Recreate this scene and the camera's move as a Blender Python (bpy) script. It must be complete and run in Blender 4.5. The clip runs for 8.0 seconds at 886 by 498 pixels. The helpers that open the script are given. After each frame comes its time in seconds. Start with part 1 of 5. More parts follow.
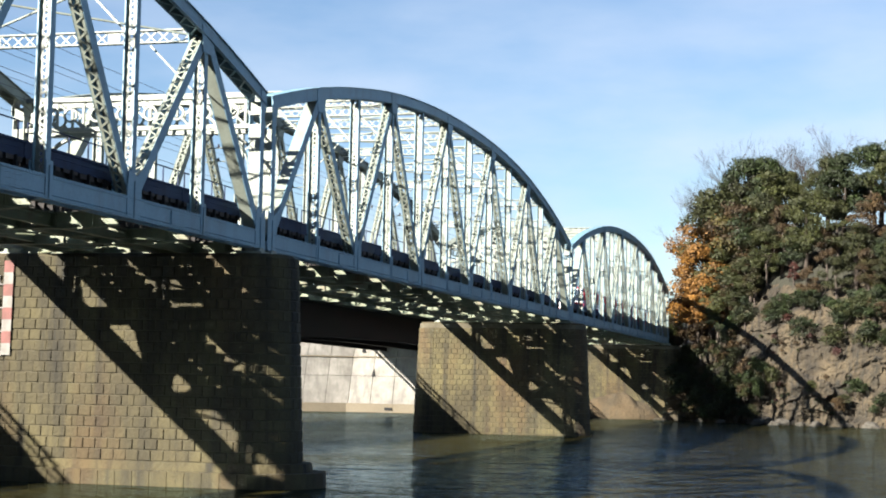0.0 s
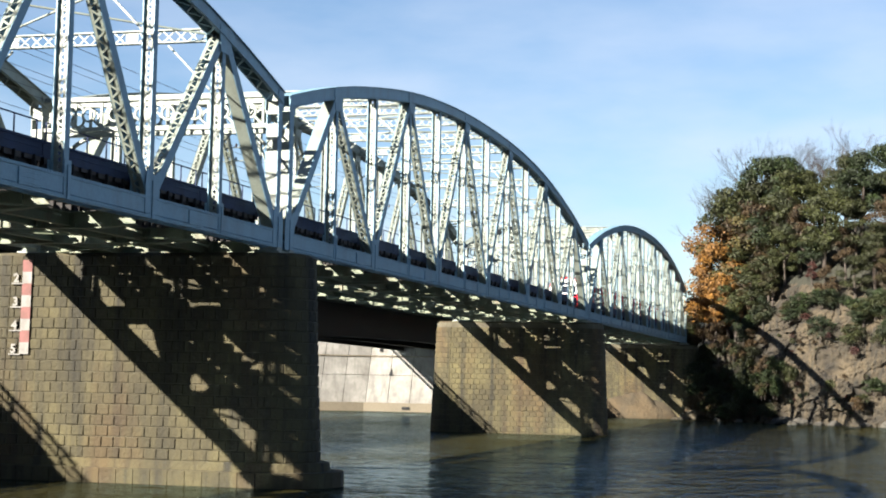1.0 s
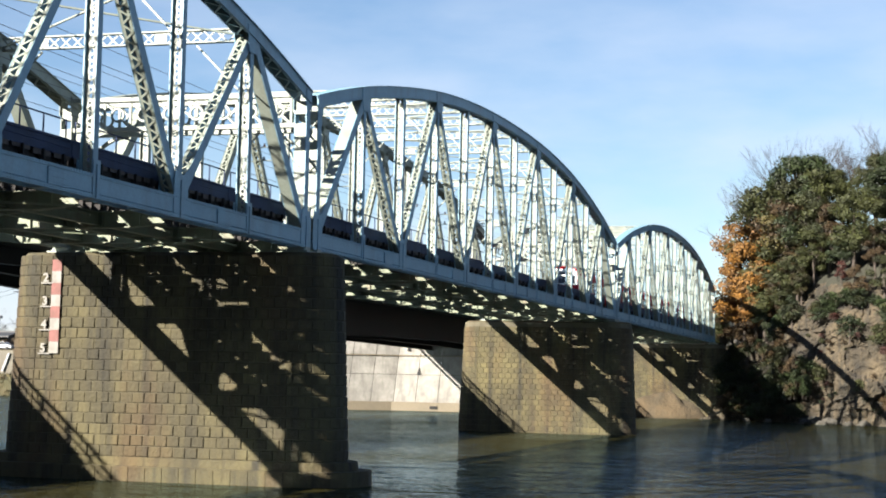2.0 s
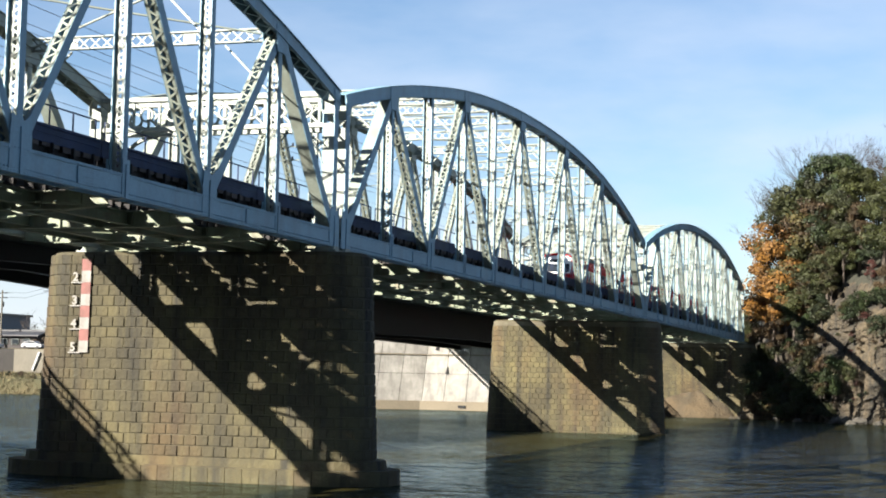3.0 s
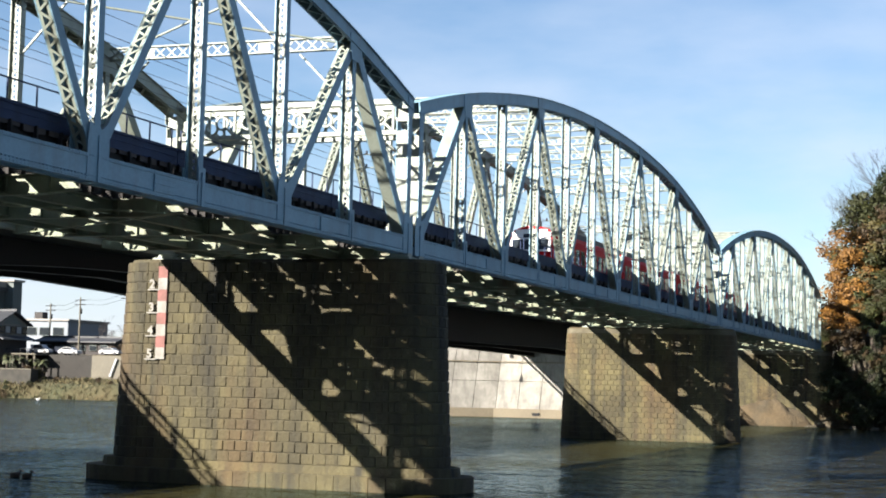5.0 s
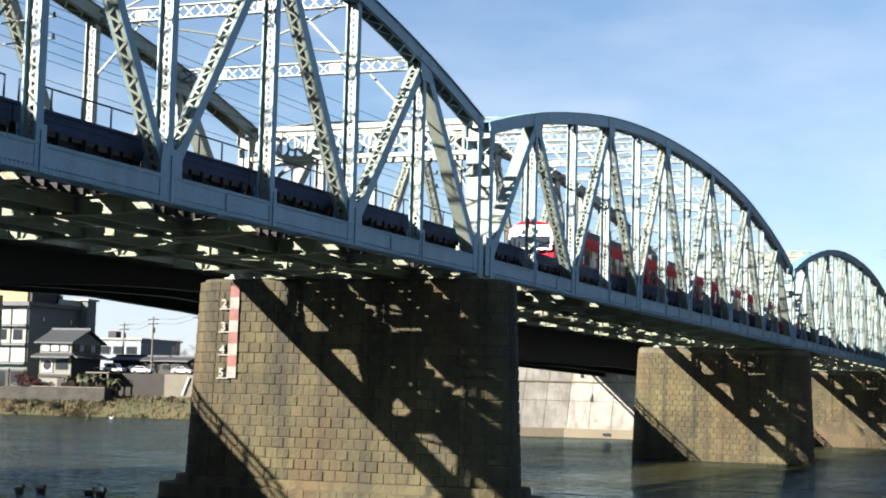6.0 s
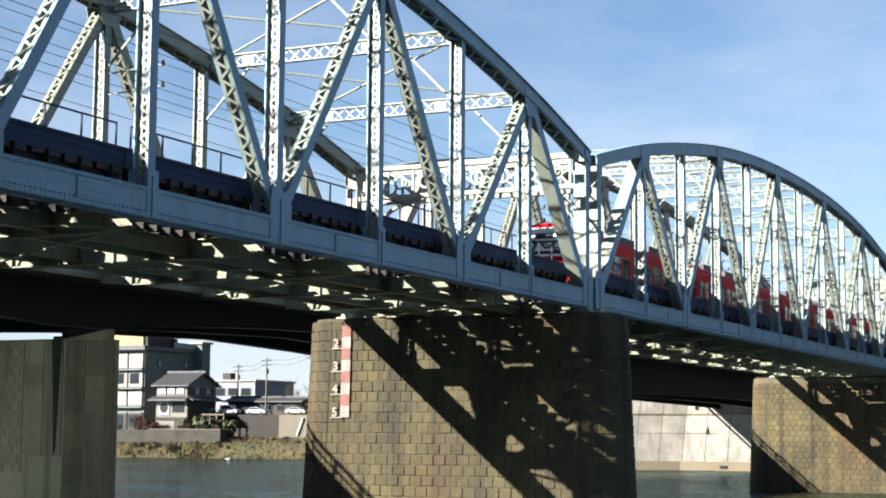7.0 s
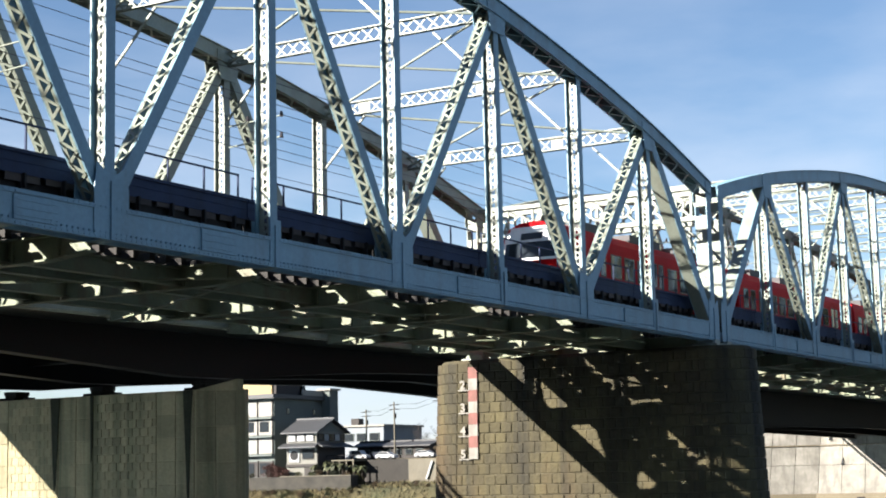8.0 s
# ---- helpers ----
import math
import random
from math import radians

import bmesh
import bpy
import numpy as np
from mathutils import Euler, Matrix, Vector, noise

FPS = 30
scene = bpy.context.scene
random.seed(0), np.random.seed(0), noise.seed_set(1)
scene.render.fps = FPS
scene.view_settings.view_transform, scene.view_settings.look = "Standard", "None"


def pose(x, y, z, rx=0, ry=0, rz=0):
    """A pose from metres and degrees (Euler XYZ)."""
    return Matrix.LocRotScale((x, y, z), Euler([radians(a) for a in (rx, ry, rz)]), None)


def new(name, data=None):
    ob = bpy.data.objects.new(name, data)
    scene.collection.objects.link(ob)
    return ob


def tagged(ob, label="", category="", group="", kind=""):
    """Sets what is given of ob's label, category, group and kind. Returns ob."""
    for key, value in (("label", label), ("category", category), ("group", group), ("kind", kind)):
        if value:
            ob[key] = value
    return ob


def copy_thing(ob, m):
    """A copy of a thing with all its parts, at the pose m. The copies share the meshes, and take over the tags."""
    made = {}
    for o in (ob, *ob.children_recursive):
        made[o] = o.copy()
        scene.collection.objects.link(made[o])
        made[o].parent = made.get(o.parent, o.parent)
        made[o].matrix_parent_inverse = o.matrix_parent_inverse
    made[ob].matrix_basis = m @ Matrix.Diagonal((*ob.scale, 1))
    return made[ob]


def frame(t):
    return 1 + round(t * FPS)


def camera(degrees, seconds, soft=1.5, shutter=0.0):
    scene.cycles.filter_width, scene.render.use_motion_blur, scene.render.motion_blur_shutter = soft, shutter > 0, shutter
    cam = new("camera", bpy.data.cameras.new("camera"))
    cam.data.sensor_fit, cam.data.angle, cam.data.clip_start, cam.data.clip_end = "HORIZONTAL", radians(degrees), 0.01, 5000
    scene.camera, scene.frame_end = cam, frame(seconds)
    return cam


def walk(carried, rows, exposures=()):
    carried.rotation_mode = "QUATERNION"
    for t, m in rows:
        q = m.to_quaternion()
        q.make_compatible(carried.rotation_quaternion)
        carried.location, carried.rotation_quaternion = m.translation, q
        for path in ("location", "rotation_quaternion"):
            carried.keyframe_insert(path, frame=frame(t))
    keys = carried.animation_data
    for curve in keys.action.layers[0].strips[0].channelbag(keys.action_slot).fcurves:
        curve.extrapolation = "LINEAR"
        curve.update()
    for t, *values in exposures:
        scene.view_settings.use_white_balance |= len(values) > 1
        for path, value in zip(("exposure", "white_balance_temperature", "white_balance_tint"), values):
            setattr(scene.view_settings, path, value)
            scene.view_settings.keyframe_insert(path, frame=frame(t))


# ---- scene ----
# azimuth from +X (counter-clockwise), elevation and lean of the camera, by time
EYE = Vector((-63.437, -24.420, 4.490))
TURNS = [
    (0.0, 14.402, 4.606, 1.063),
    (0.5, 14.528, 4.590, 1.053),
    (1.0, 15.014, 4.570, 1.090),
    (1.5, 15.508, 4.552, 1.118),
    (3.0, 16.985, 4.485, 1.177),
    (3.5, 17.476, 4.460, 1.167),
    (4.0, 17.980, 4.449, 1.185),
    (5.5, 20.713, 4.946, 1.428),
    (6.0, 22.075, 5.308, 1.512),
    (6.5, 23.783, 5.815, 1.323),
    (7.0, 25.941, 6.502, 0.410),
    (7.5, 28.088, 7.212, -0.373),
    (8.0, 30.233, 7.950, -1.298),
]


def aimed(az, el, lean):
    a, e = radians(az), radians(el)
    way = Vector((math.cos(e) * math.cos(a), math.cos(e) * math.sin(a), math.sin(e)))
    right = way.cross(Vector((0, 0, 1))).normalized()
    up = right.cross(way)
    r = radians(lean)
    right2 = right * math.cos(r) + up * math.sin(r)
    up2 = right2.cross(way)
    m = Matrix((right2, up2, -way)).transposed().to_4x4()
    return Matrix.Translation(EYE) @ m


cam = camera(30.379, 8.0, soft=1.9)
walk(cam, [(t, aimed(a, e, l)) for t, a, e, l in TURNS], exposures=[(0.0, 1.48, 6050, 12), (8.0, 1.48, 6050, 12)])

# ---- light ----
SUN_TO = Vector((-0.75, 0.50, 0.43)).normalized()
world = bpy.data.worlds.new("world")
scene.world = world
world.use_nodes = True
wn = world.node_tree
wn.nodes.clear()
sky = wn.nodes.new("ShaderNodeTexSky")
sky.sky_type = "NISHITA"
sky.sun_disc = False
sky.sun_elevation = math.asin(SUN_TO.z)
sky.sun_rotation = math.atan2(SUN_TO.x, SUN_TO.y)
sky.air_density, sky.dust_density, sky.ozone_density = 1.0, 0.15, 2.2
bgn = wn.nodes.new("ShaderNodeBackground")
bgn.inputs["Strength"].default_value = 0.0507
wout = wn.nodes.new("ShaderNodeOutputWorld")
# thin high cloud, denser low in the sky
wtc = wn.nodes.new("ShaderNodeTexCoord")
wmp = wn.nodes.new("ShaderNodeMapping")
wmp.inputs["Scale"].default_value = (1.2, 2.2, 7.0)
wmp.inputs["Rotation"].default_value = (0.0, 0.12, 0.3)
wcl = wn.nodes.new("ShaderNodeTexNoise")
wcl.inputs["Scale"].default_value = 2.6
wcl.inputs["Detail"].default_value = 7
wsep = wn.nodes.new("ShaderNodeSeparateXYZ")
whi = wn.nodes.new("ShaderNodeMapRange")
whi.inputs["From Min"].default_value, whi.inputs["From Max"].default_value = 0.0, 0.30
whi.inputs["To Min"].default_value, whi.inputs["To Max"].default_value = 1.0, 0.13
wra = wn.nodes.new("ShaderNodeMapRange")
wra.inputs["From Min"].default_value, wra.inputs["From Max"].default_value = 0.38, 0.66
wmu = wn.nodes.new("ShaderNodeMath")
wmu.operation = "MULTIPLY"
wmx = wn.nodes.new("ShaderNodeMix")
wmx.data_type = "RGBA"
wmx.inputs[7].default_value = (6.3, 6.7, 7.3, 1)
wn.links.new(wtc.outputs["Generated"], wmp.inputs["Vector"])
wn.links.new(wmp.outputs[0], wcl.inputs["Vector"])
wn.links.new(wtc.outputs["Generated"], wsep.inputs[0])
wn.links.new(wsep.outputs[2], whi.inputs["Value"])
wn.links.new(wcl.outputs["Fac"], wra.inputs["Value"])
wn.links.new(wra.outputs[0], wmu.inputs[0])
wn.links.new(whi.outputs[0], wmu.inputs[1])
wn.links.new(wmu.outputs[0], wmx.inputs[0])
wn.links.new(sky.outputs[0], wmx.inputs[6])
wn.links.new(wmx.outputs[2], bgn.inputs["Color"])
wn.links.new(bgn.outputs[0], wout.inputs[0])

sun_data = bpy.data.lights.new("sun", "SUN")
sun_data.energy, sun_data.angle, sun_data.color = 9.0, radians(0.5), (1.0, 0.90, 0.75)
sun = new("sun", sun_data)
sun.rotation_mode = "QUATERNION"
sun.rotation_quaternion = SUN_TO.to_track_quat("Z", "Y")


# ---- mesh helpers ----
class Build:
    """Collects vertices and faces of one part."""

    def __init__(self):
        self.v, self.f = [], []

    def hexa(self, pts):
        n = len(self.v)
        self.v += [tuple(p) for p in pts]
        self.f += [tuple(n + i for i in q) for q in ((0, 3, 2, 1), (4, 5, 6, 7), (0, 1, 5, 4), (1, 2, 6, 5), (2, 3, 7, 6), (3, 0, 4, 7))]
        return self

    def box(self, a, b):
        (x0, y0, z0), (x1, y1, z1) = a, b
        return self.hexa([(x0, y0, z0), (x1, y0, z0), (x1, y1, z0), (x0, y1, z0), (x0, y0, z1), (x1, y0, z1), (x1, y1, z1), (x0, y1, z1)])

    def beam(self, a, b, w, h, side=(0, 1, 0)):
        """A bar from a to b; w across along side, h square to it."""
        a, b, s = Vector(a), Vector(b), Vector(side)
        d = (b - a).normalized()
        s = (s - d * s.dot(d)).normalized() * (w / 2)
        u = d.cross(s).normalized() * (h / 2)
        return self.hexa([a - s - u, a + s - u, a + s + u, a - s + u, b - s - u, b + s - u, b + s + u, b - s + u])

    def tube(self, a, b, r0, r1, n=8, caps=True):
        a, b = Vector(a), Vector(b)
        d = (b - a).normalized()
        s = d.orthogonal().normalized()
        u = d.cross(s)
        k = len(self.v)
        for p, r in ((a, r0), (b, r1)):
            for i in range(n):
                t = 2 * math.pi * i / n
                self.v.append(tuple(p + s * (r * math.cos(t)) + u * (r * math.sin(t))))
        for i in range(n):
            j = (i + 1) % n
            self.f.append((k + i, k + j, k + n + j, k + n + i))
        if caps:
            self.f.append(tuple(k + i for i in reversed(range(n))))
            self.f.append(tuple(k + n + i for i in range(n)))
        return self

    def prism(self, pts, off):
        """A polygon pts pushed along off."""
        n, k = len(pts), len(self.v)
        o = Vector(off)
        self.v += [tuple(p) for p in pts] + [tuple(Vector(p) + o) for p in pts]
        self.f.append(tuple(k + i for i in reversed(range(n))))
        self.f.append(tuple(k + n + i for i in range(n)))
        for i in range(n):
            j = (i + 1) % n
            self.f.append((k + i, k + j, k + n + j, k + n + i))
        return self

    def mesh(self, name, material=None, smooth=False):
        me = bpy.data.meshes.new(name)
        me.from_pydata(self.v, [], self.f)
        if smooth:
            me.shade_smooth()
        bm = bmesh.new()
        bm.from_mesh(me)
        bmesh.ops.recalc_face_normals(bm, faces=bm.faces)
        bm.to_mesh(me)
        bm.free()
        if material:
            me.materials.append(material)
        return me


def part(name, build, material, parent=None, label="", smooth=False):
    me = build if isinstance(build, bpy.types.Mesh) else build.mesh(name, material, smooth)
    ob = new(name, me)
    if parent:
        ob.parent = parent
    if label:
        ob["label"] = label
    return ob


def thing(name, at=(0, 0, 0), label="", category="", group="", kind=""):
    ob = new(name)
    ob.location = at
    ob.empty_display_size = 0.5
    return tagged(ob, label, category, group, kind)


# ---- materials ----
def mat(name, base, second=None, rough=0.6, metal=0.0, scale=4.0, bump=0.15, fine=40.0, mix=0.5, vary=0.0, streak=None, streak_amount=0.5, spec=0.5, coords="Object", depth=0.05, base_scale=0.36, stain=None, stain_amount=0.6):
    """A weathered surface: base and second colour mixed by large noise, grain by fine noise, bump, vertical streaks."""
    # base colours are scaled down evenly so that shade renders deeper
    base = [c * base_scale for c in base]
    second = [c * base_scale for c in second] if second else [c * 0.75 for c in base]
    m = bpy.data.materials.new(name)
    m.use_nodes = True
    nt = m.node_tree
    nd, ln = nt.nodes, nt.links
    b = nd["Principled BSDF"]
    b.inputs["Roughness"].default_value = rough
    b.inputs["Metallic"].default_value = metal
    b.inputs["Specular IOR Level"].default_value = spec
    tc = nd.new("ShaderNodeNewGeometry") if coords == "Position" else nd.new("ShaderNodeTexCoord")
    big = nd.new("ShaderNodeTexNoise")
    big.inputs["Scale"].default_value = scale
    big.inputs["Detail"].default_value = 6
    ln.new(tc.outputs[coords], big.inputs["Vector"])
    small = nd.new("ShaderNodeTexNoise")
    small.inputs["Scale"].default_value = fine
    small.inputs["Detail"].default_value = 4
    ln.new(tc.outputs[coords], small.inputs["Vector"])
    ramp = nd.new("ShaderNodeMapRange")
    ramp.inputs["From Min"].default_value, ramp.inputs["From Max"].default_value = 0.35, 0.68
    ln.new(big.outputs["Fac"], ramp.inputs["Value"])
    mx = nd.new("ShaderNodeMix")
    mx.data_type = "RGBA"
    mx.inputs[6].default_value = (*base, 1)
    mx.inputs[7].default_value = (*second, 1)
    amt = nd.new("ShaderNodeMath")
    amt.operation = "MULTIPLY"
    amt.inputs[1].default_value = mix
    ln.new(ramp.outputs[0], amt.inputs[0])
    ln.new(amt.outputs[0], mx.inputs[0])
    out = mx.outputs[2]
    if streak:
        mp = nd.new("ShaderNodeMapping")
        mp.inputs["Scale"].default_value = (1.6, 1.6, 0.07)
        ln.new(tc.outputs[coords], mp.inputs["Vector"])
        sn = nd.new("ShaderNodeTexNoise")
        sn.inputs["Scale"].default_value = 1.0
        sn.inputs["Detail"].default_value = 5
        ln.new(mp.outputs[0], sn.inputs["Vector"])
        sr = nd.new("ShaderNodeMapRange")
        sr.inputs["From Min"].default_value, sr.inputs["From Max"].default_value = 0.47, 0.70
        sr.inputs["To Max"].default_value = streak_amount
        ln.new(sn.outputs["Fac"], sr.inputs["Value"])
        m3 = nd.new("ShaderNodeMix")
        m3.data_type = "RGBA"
        ln.new(sr.outputs[0], m3.inputs[0])
        ln.new(out, m3.inputs[6])
        m3.inputs[7].default_value = (*streak, 1)
        out = m3.outputs[2]
    if stain:
        mp = nd.new("ShaderNodeMapping")
        mp.inputs["Location"].default_value = (17.3, 5.1, 2.0)
        mp.inputs["Scale"].default_value = (0.42, 0.42, 0.11)
        ln.new(tc.outputs[coords], mp.inputs["Vector"])
        sn = nd.new("ShaderNodeTexNoise")
        sn.inputs["Scale"].default_value = 1.0
        sn.inputs["Detail"].default_value = 4
        ln.new(mp.outputs[0], sn.inputs["Vector"])
        sr = nd.new("ShaderNodeMapRange")
        sr.inputs["From Min"].default_value, sr.inputs["From Max"].default_value = 0.50, 0.66
        sr.inputs["To Max"].default_value = stain_amount
        ln.new(sn.outputs["Fac"], sr.inputs["Value"])
        m4 = nd.new("ShaderNodeMix")
        m4.data_type = "RGBA"
        ln.new(sr.outputs[0], m4.inputs[0])
        ln.new(out, m4.inputs[6])
        m4.inputs[7].default_value = (*stain, 1)
        out = m4.outputs[2]
    gr = nd.new("ShaderNodeMapRange")
    gr.inputs["To Min"].default_value, gr.inputs["To Max"].default_value = 0.78, 1.22
    ln.new(small.outputs["Fac"], gr.inputs["Value"])
    val = gr.outputs[0]
    if vary:
        oi = nd.new("ShaderNodeObjectInfo")
        vr = nd.new("ShaderNodeMapRange")
        vr.inputs["To Min"].default_value, vr.inputs["To Max"].default_value = 1 - vary, 1 + vary
        ln.new(oi.outputs["Random"], vr.inputs["Value"])
        geo = nd.new("ShaderNodeNewGeometry")
        vi = nd.new("ShaderNodeMapRange")
        vi.inputs["To Min"].default_value, vi.inputs["To Max"].default_value = 1 - vary, 1 + vary
        ln.new(geo.outputs["Random Per Island"], vi.inputs["Value"])
        a2 = nd.new("ShaderNodeMath")
        a2.operation = "MULTIPLY"
        ln.new(vr.outputs[0], a2.inputs[0])
        ln.new(vi.outputs[0], a2.inputs[1])
        a1 = nd.new("ShaderNodeMath")
        a1.operation = "MULTIPLY"
        ln.new(val, a1.inputs[0])
        ln.new(a2.outputs[0], a1.inputs[1])
        val = a1.outputs[0]
    hs = nd.new("ShaderNodeHueSaturation")
    ln.new(val, hs.inputs["Value"])
    ln.new(out, hs.inputs["Color"])
    ln.new(hs.outputs[0], b.inputs["Base Color"])
    if bump:
        bp = nd.new("ShaderNodeBump")
        bp.inputs["Strength"].default_value = bump
        bp.inputs["Distance"].default_value = depth
        ln.new(small.outputs["Fac"], bp.inputs["Height"])
        ln.new(bp.outputs[0], b.inputs["Normal"])
    return m


# near truss: plates hold sky-blue shade in their colour, lacing and covers hold sunlight
STEEL = mat("blue_and_shaded_steel", (0.150, 0.262, 0.335), (0.125, 0.220, 0.280), rough=0.5, scale=0.7, fine=9, bump=0.08, streak=(0.10, 0.12, 0.12), streak_amount=0.35, mix=0.6, base_scale=1.0)
STEEL_PALE = mat("pale_and_sunlit_steel", (0.198, 0.222, 0.185), (0.150, 0.170, 0.138), rough=0.5, scale=0.8, fine=9, bump=0.08, streak=(0.11, 0.105, 0.08), streak_amount=0.4, base_scale=1.0)
FASCIA = mat("dull_blue_sheet", (0.025, 0.037, 0.080), (0.018, 0.027, 0.056), rough=0.6, scale=0.8, fine=10, bump=0.1, streak=(0.014, 0.015, 0.022), streak_amount=0.4, base_scale=1.0, spec=0.1)
RUST = mat("rusty_dark_steel", (0.022, 0.018, 0.018), (0.012, 0.011, 0.012), rough=0.85, scale=1.5, fine=14, bump=0.2)
RAIL = mat("rail_steel", (0.22, 0.19, 0.17), rough=0.4, metal=0.8)
TIMBER = mat("sleeper_timber", (0.035, 0.030, 0.026), (0.02, 0.018, 0.016), rough=0.85, scale=1.0, fine=12, vary=0.2)
FLOORSTEEL = mat("olive_floor_steel", (0.135, 0.158, 0.10), (0.078, 0.092, 0.055), rough=0.6, scale=0.6, fine=8, streak=(0.10, 0.06, 0.03), streak_amount=0.6, base_scale=1.0)
BOARD = mat("brown_deck_board", (0.12, 0.09, 0.08), (0.06, 0.046, 0.042), rough=0.85, scale=1.2, fine=12, bump=0.2, vary=0.25)
STONE = mat("pier_stone", (0.158, 0.133, 0.051), (0.074, 0.060, 0.025), rough=0.9, scale=0.30, fine=6, bump=1.0, mix=0.9, vary=0.20, streak=(0.006, 0.0055, 0.0035), streak_amount=0.92, stain=(0.046, 0.027, 0.009), stain_amount=0.6, coords="Position")
MORTAR = mat("pier_mortar", (0.24, 0.21, 0.13), (0.10, 0.085, 0.05), rough=0.95, scale=0.5, fine=10, mix=0.9, coords="Position")
CONCRETE = mat("concrete", (0.27, 0.255, 0.215), (0.18, 0.17, 0.145), rough=0.85, scale=0.25, fine=5, bump=0.25, streak=(0.09, 0.085, 0.07), streak_amount=0.6)
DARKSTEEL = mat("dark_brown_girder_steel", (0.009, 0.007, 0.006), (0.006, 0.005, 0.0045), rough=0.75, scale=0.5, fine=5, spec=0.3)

# ---- water and ground ----
def water_material():
    m = bpy.data.materials.new("river_water")
    m.use_nodes = True
    nd, ln = m.node_tree.nodes, m.node_tree.links
    nd.remove(nd["Principled BSDF"])
    body = nd.new("ShaderNodeBsdfDiffuse")
    body.inputs["Color"].default_value = (0.021, 0.0185, 0.0055, 1)
    gloss = nd.new("ShaderNodeBsdfGlossy")
    # the blue of reflected sky is put into this gloss tint
    gloss.inputs["Color"].default_value = (0.58, 0.79, 0.98, 1)
    gloss.inputs["Roughness"].default_value = 0.03
    fres = nd.new("ShaderNodeFresnel")
    fres.inputs["IOR"].default_value = 1.33
    mixed = nd.new("ShaderNodeMixShader")
    ln.new(fres.outputs[0], mixed.inputs[0])
    ln.new(body.outputs[0], mixed.inputs[1])
    ln.new(gloss.outputs[0], mixed.inputs[2])
    ln.new(mixed.outputs[0], nd["Material Output"].inputs["Surface"])
    tc = nd.new("ShaderNodeTexCoord")
    hs = []
    for sc, stretch in ((0.34, (1.0, 0.5, 1)), (1.25, (1.0, 0.6, 1)), (0.05, (1, 1, 1))):
        mp = nd.new("ShaderNodeMapping")
        mp.inputs["Scale"].default_value = stretch
        mp.inputs["Rotation"].default_value = (0, 0, 0.5)
        ln.new(tc.outputs["Object"], mp.inputs["Vector"])
        n = nd.new("ShaderNodeTexNoise")
        n.inputs["Scale"].default_value = sc
        n.inputs["Detail"].default_value = 3
        ln.new(mp.outputs[0], n.inputs["Vector"])
        hs.append(n)
    gate = nd.new("ShaderNodeMapRange")
    gate.inputs["From Min"].default_value, gate.inputs["From Max"].default_value = 0.35, 0.65
    gate.inputs["To Min"].default_value = 0.5
    ln.new(hs[2].outputs["Fac"], gate.inputs["Value"])
    ad = nd.new("ShaderNodeMath")
    ad.operation = "MULTIPLY_ADD"
    ad.inputs[1].default_value = 0.45
    ln.new(hs[1].outputs["Fac"], ad.inputs[0])
    ln.new(hs[0].outputs["Fac"], ad.inputs[2])
    bp = nd.new("ShaderNodeBump")
    bp.inputs["Distance"].default_value = 1.7
    ln.new(gate.outputs[0], bp.inputs["Strength"])
    ln.new(ad.outputs[0], bp.inputs["Height"])
    for n in (gloss, fres):
        ln.new(bp.outputs[0], n.inputs["Normal"])
    return m


WATER = water_material()
part("water", Build().box((-75, -900, -0.6), (360, 900, 0.0)), WATER)
bpy.data.objects["water"].location = (0, 0, 0)
tagged(bpy.data.objects["water"], "murky green river water with small ripples", "water", kind="structure")

# ---- rail bridge ----
P, W, GAP = 6.08, 10.9, 1.4
Z0, Z1 = 9.80, 10.56
SPAN = 12 * P
TOPS = [16.18, 17.60, 18.66, 19.48, 20.00, 20.28, 20.36, 20.28, 20.00, 19.48, 18.66, 17.60, 16.18]


def top_at(u):
    """Height of the curved top chord's axis at u panels from the span's end."""
    k = min(11, max(0, int(u)))
    f = u - k
    p1, p2 = TOPS[k], TOPS[k + 1]
    p0 = TOPS[k - 1] if k else 2 * p1 - p2 - 0.25
    p3 = TOPS[k + 2] if k < 11 else 2 * p2 - p1 - 0.25
    return 0.5 * (2 * p1 + (p2 - p0) * f + (2 * p0 - 5 * p1 + 4 * p2 - p3) * f * f + (3 * p1 - p0 - 3 * p2 + p3) * f ** 3)


def ribbon(b, pts, ups, ya, yb, lo, hi):
    """A bar of fixed section that follows pts; lo and hi along ups, ya and yb across the bridge."""
    k = len(b.v)
    for p, e in zip(pts, ups):
        b.v += [tuple(p + e * z + Vector((0, w, 0))) for w, z in ((ya, lo), (yb, lo), (yb, hi), (ya, hi))]
    n = len(pts)
    for i in range(n - 1):
        for j in range(4):
            q = (j + 1) % 4
            b.f.append((k + 4 * i + j, k + 4 * i + q, k + 4 * i + 4 + q, k + 4 * i + 4 + j))
    b.f += [(k, k + 3, k + 2, k + 1), tuple(k + 4 * n - 4 + j for j in range(4))]
    return b


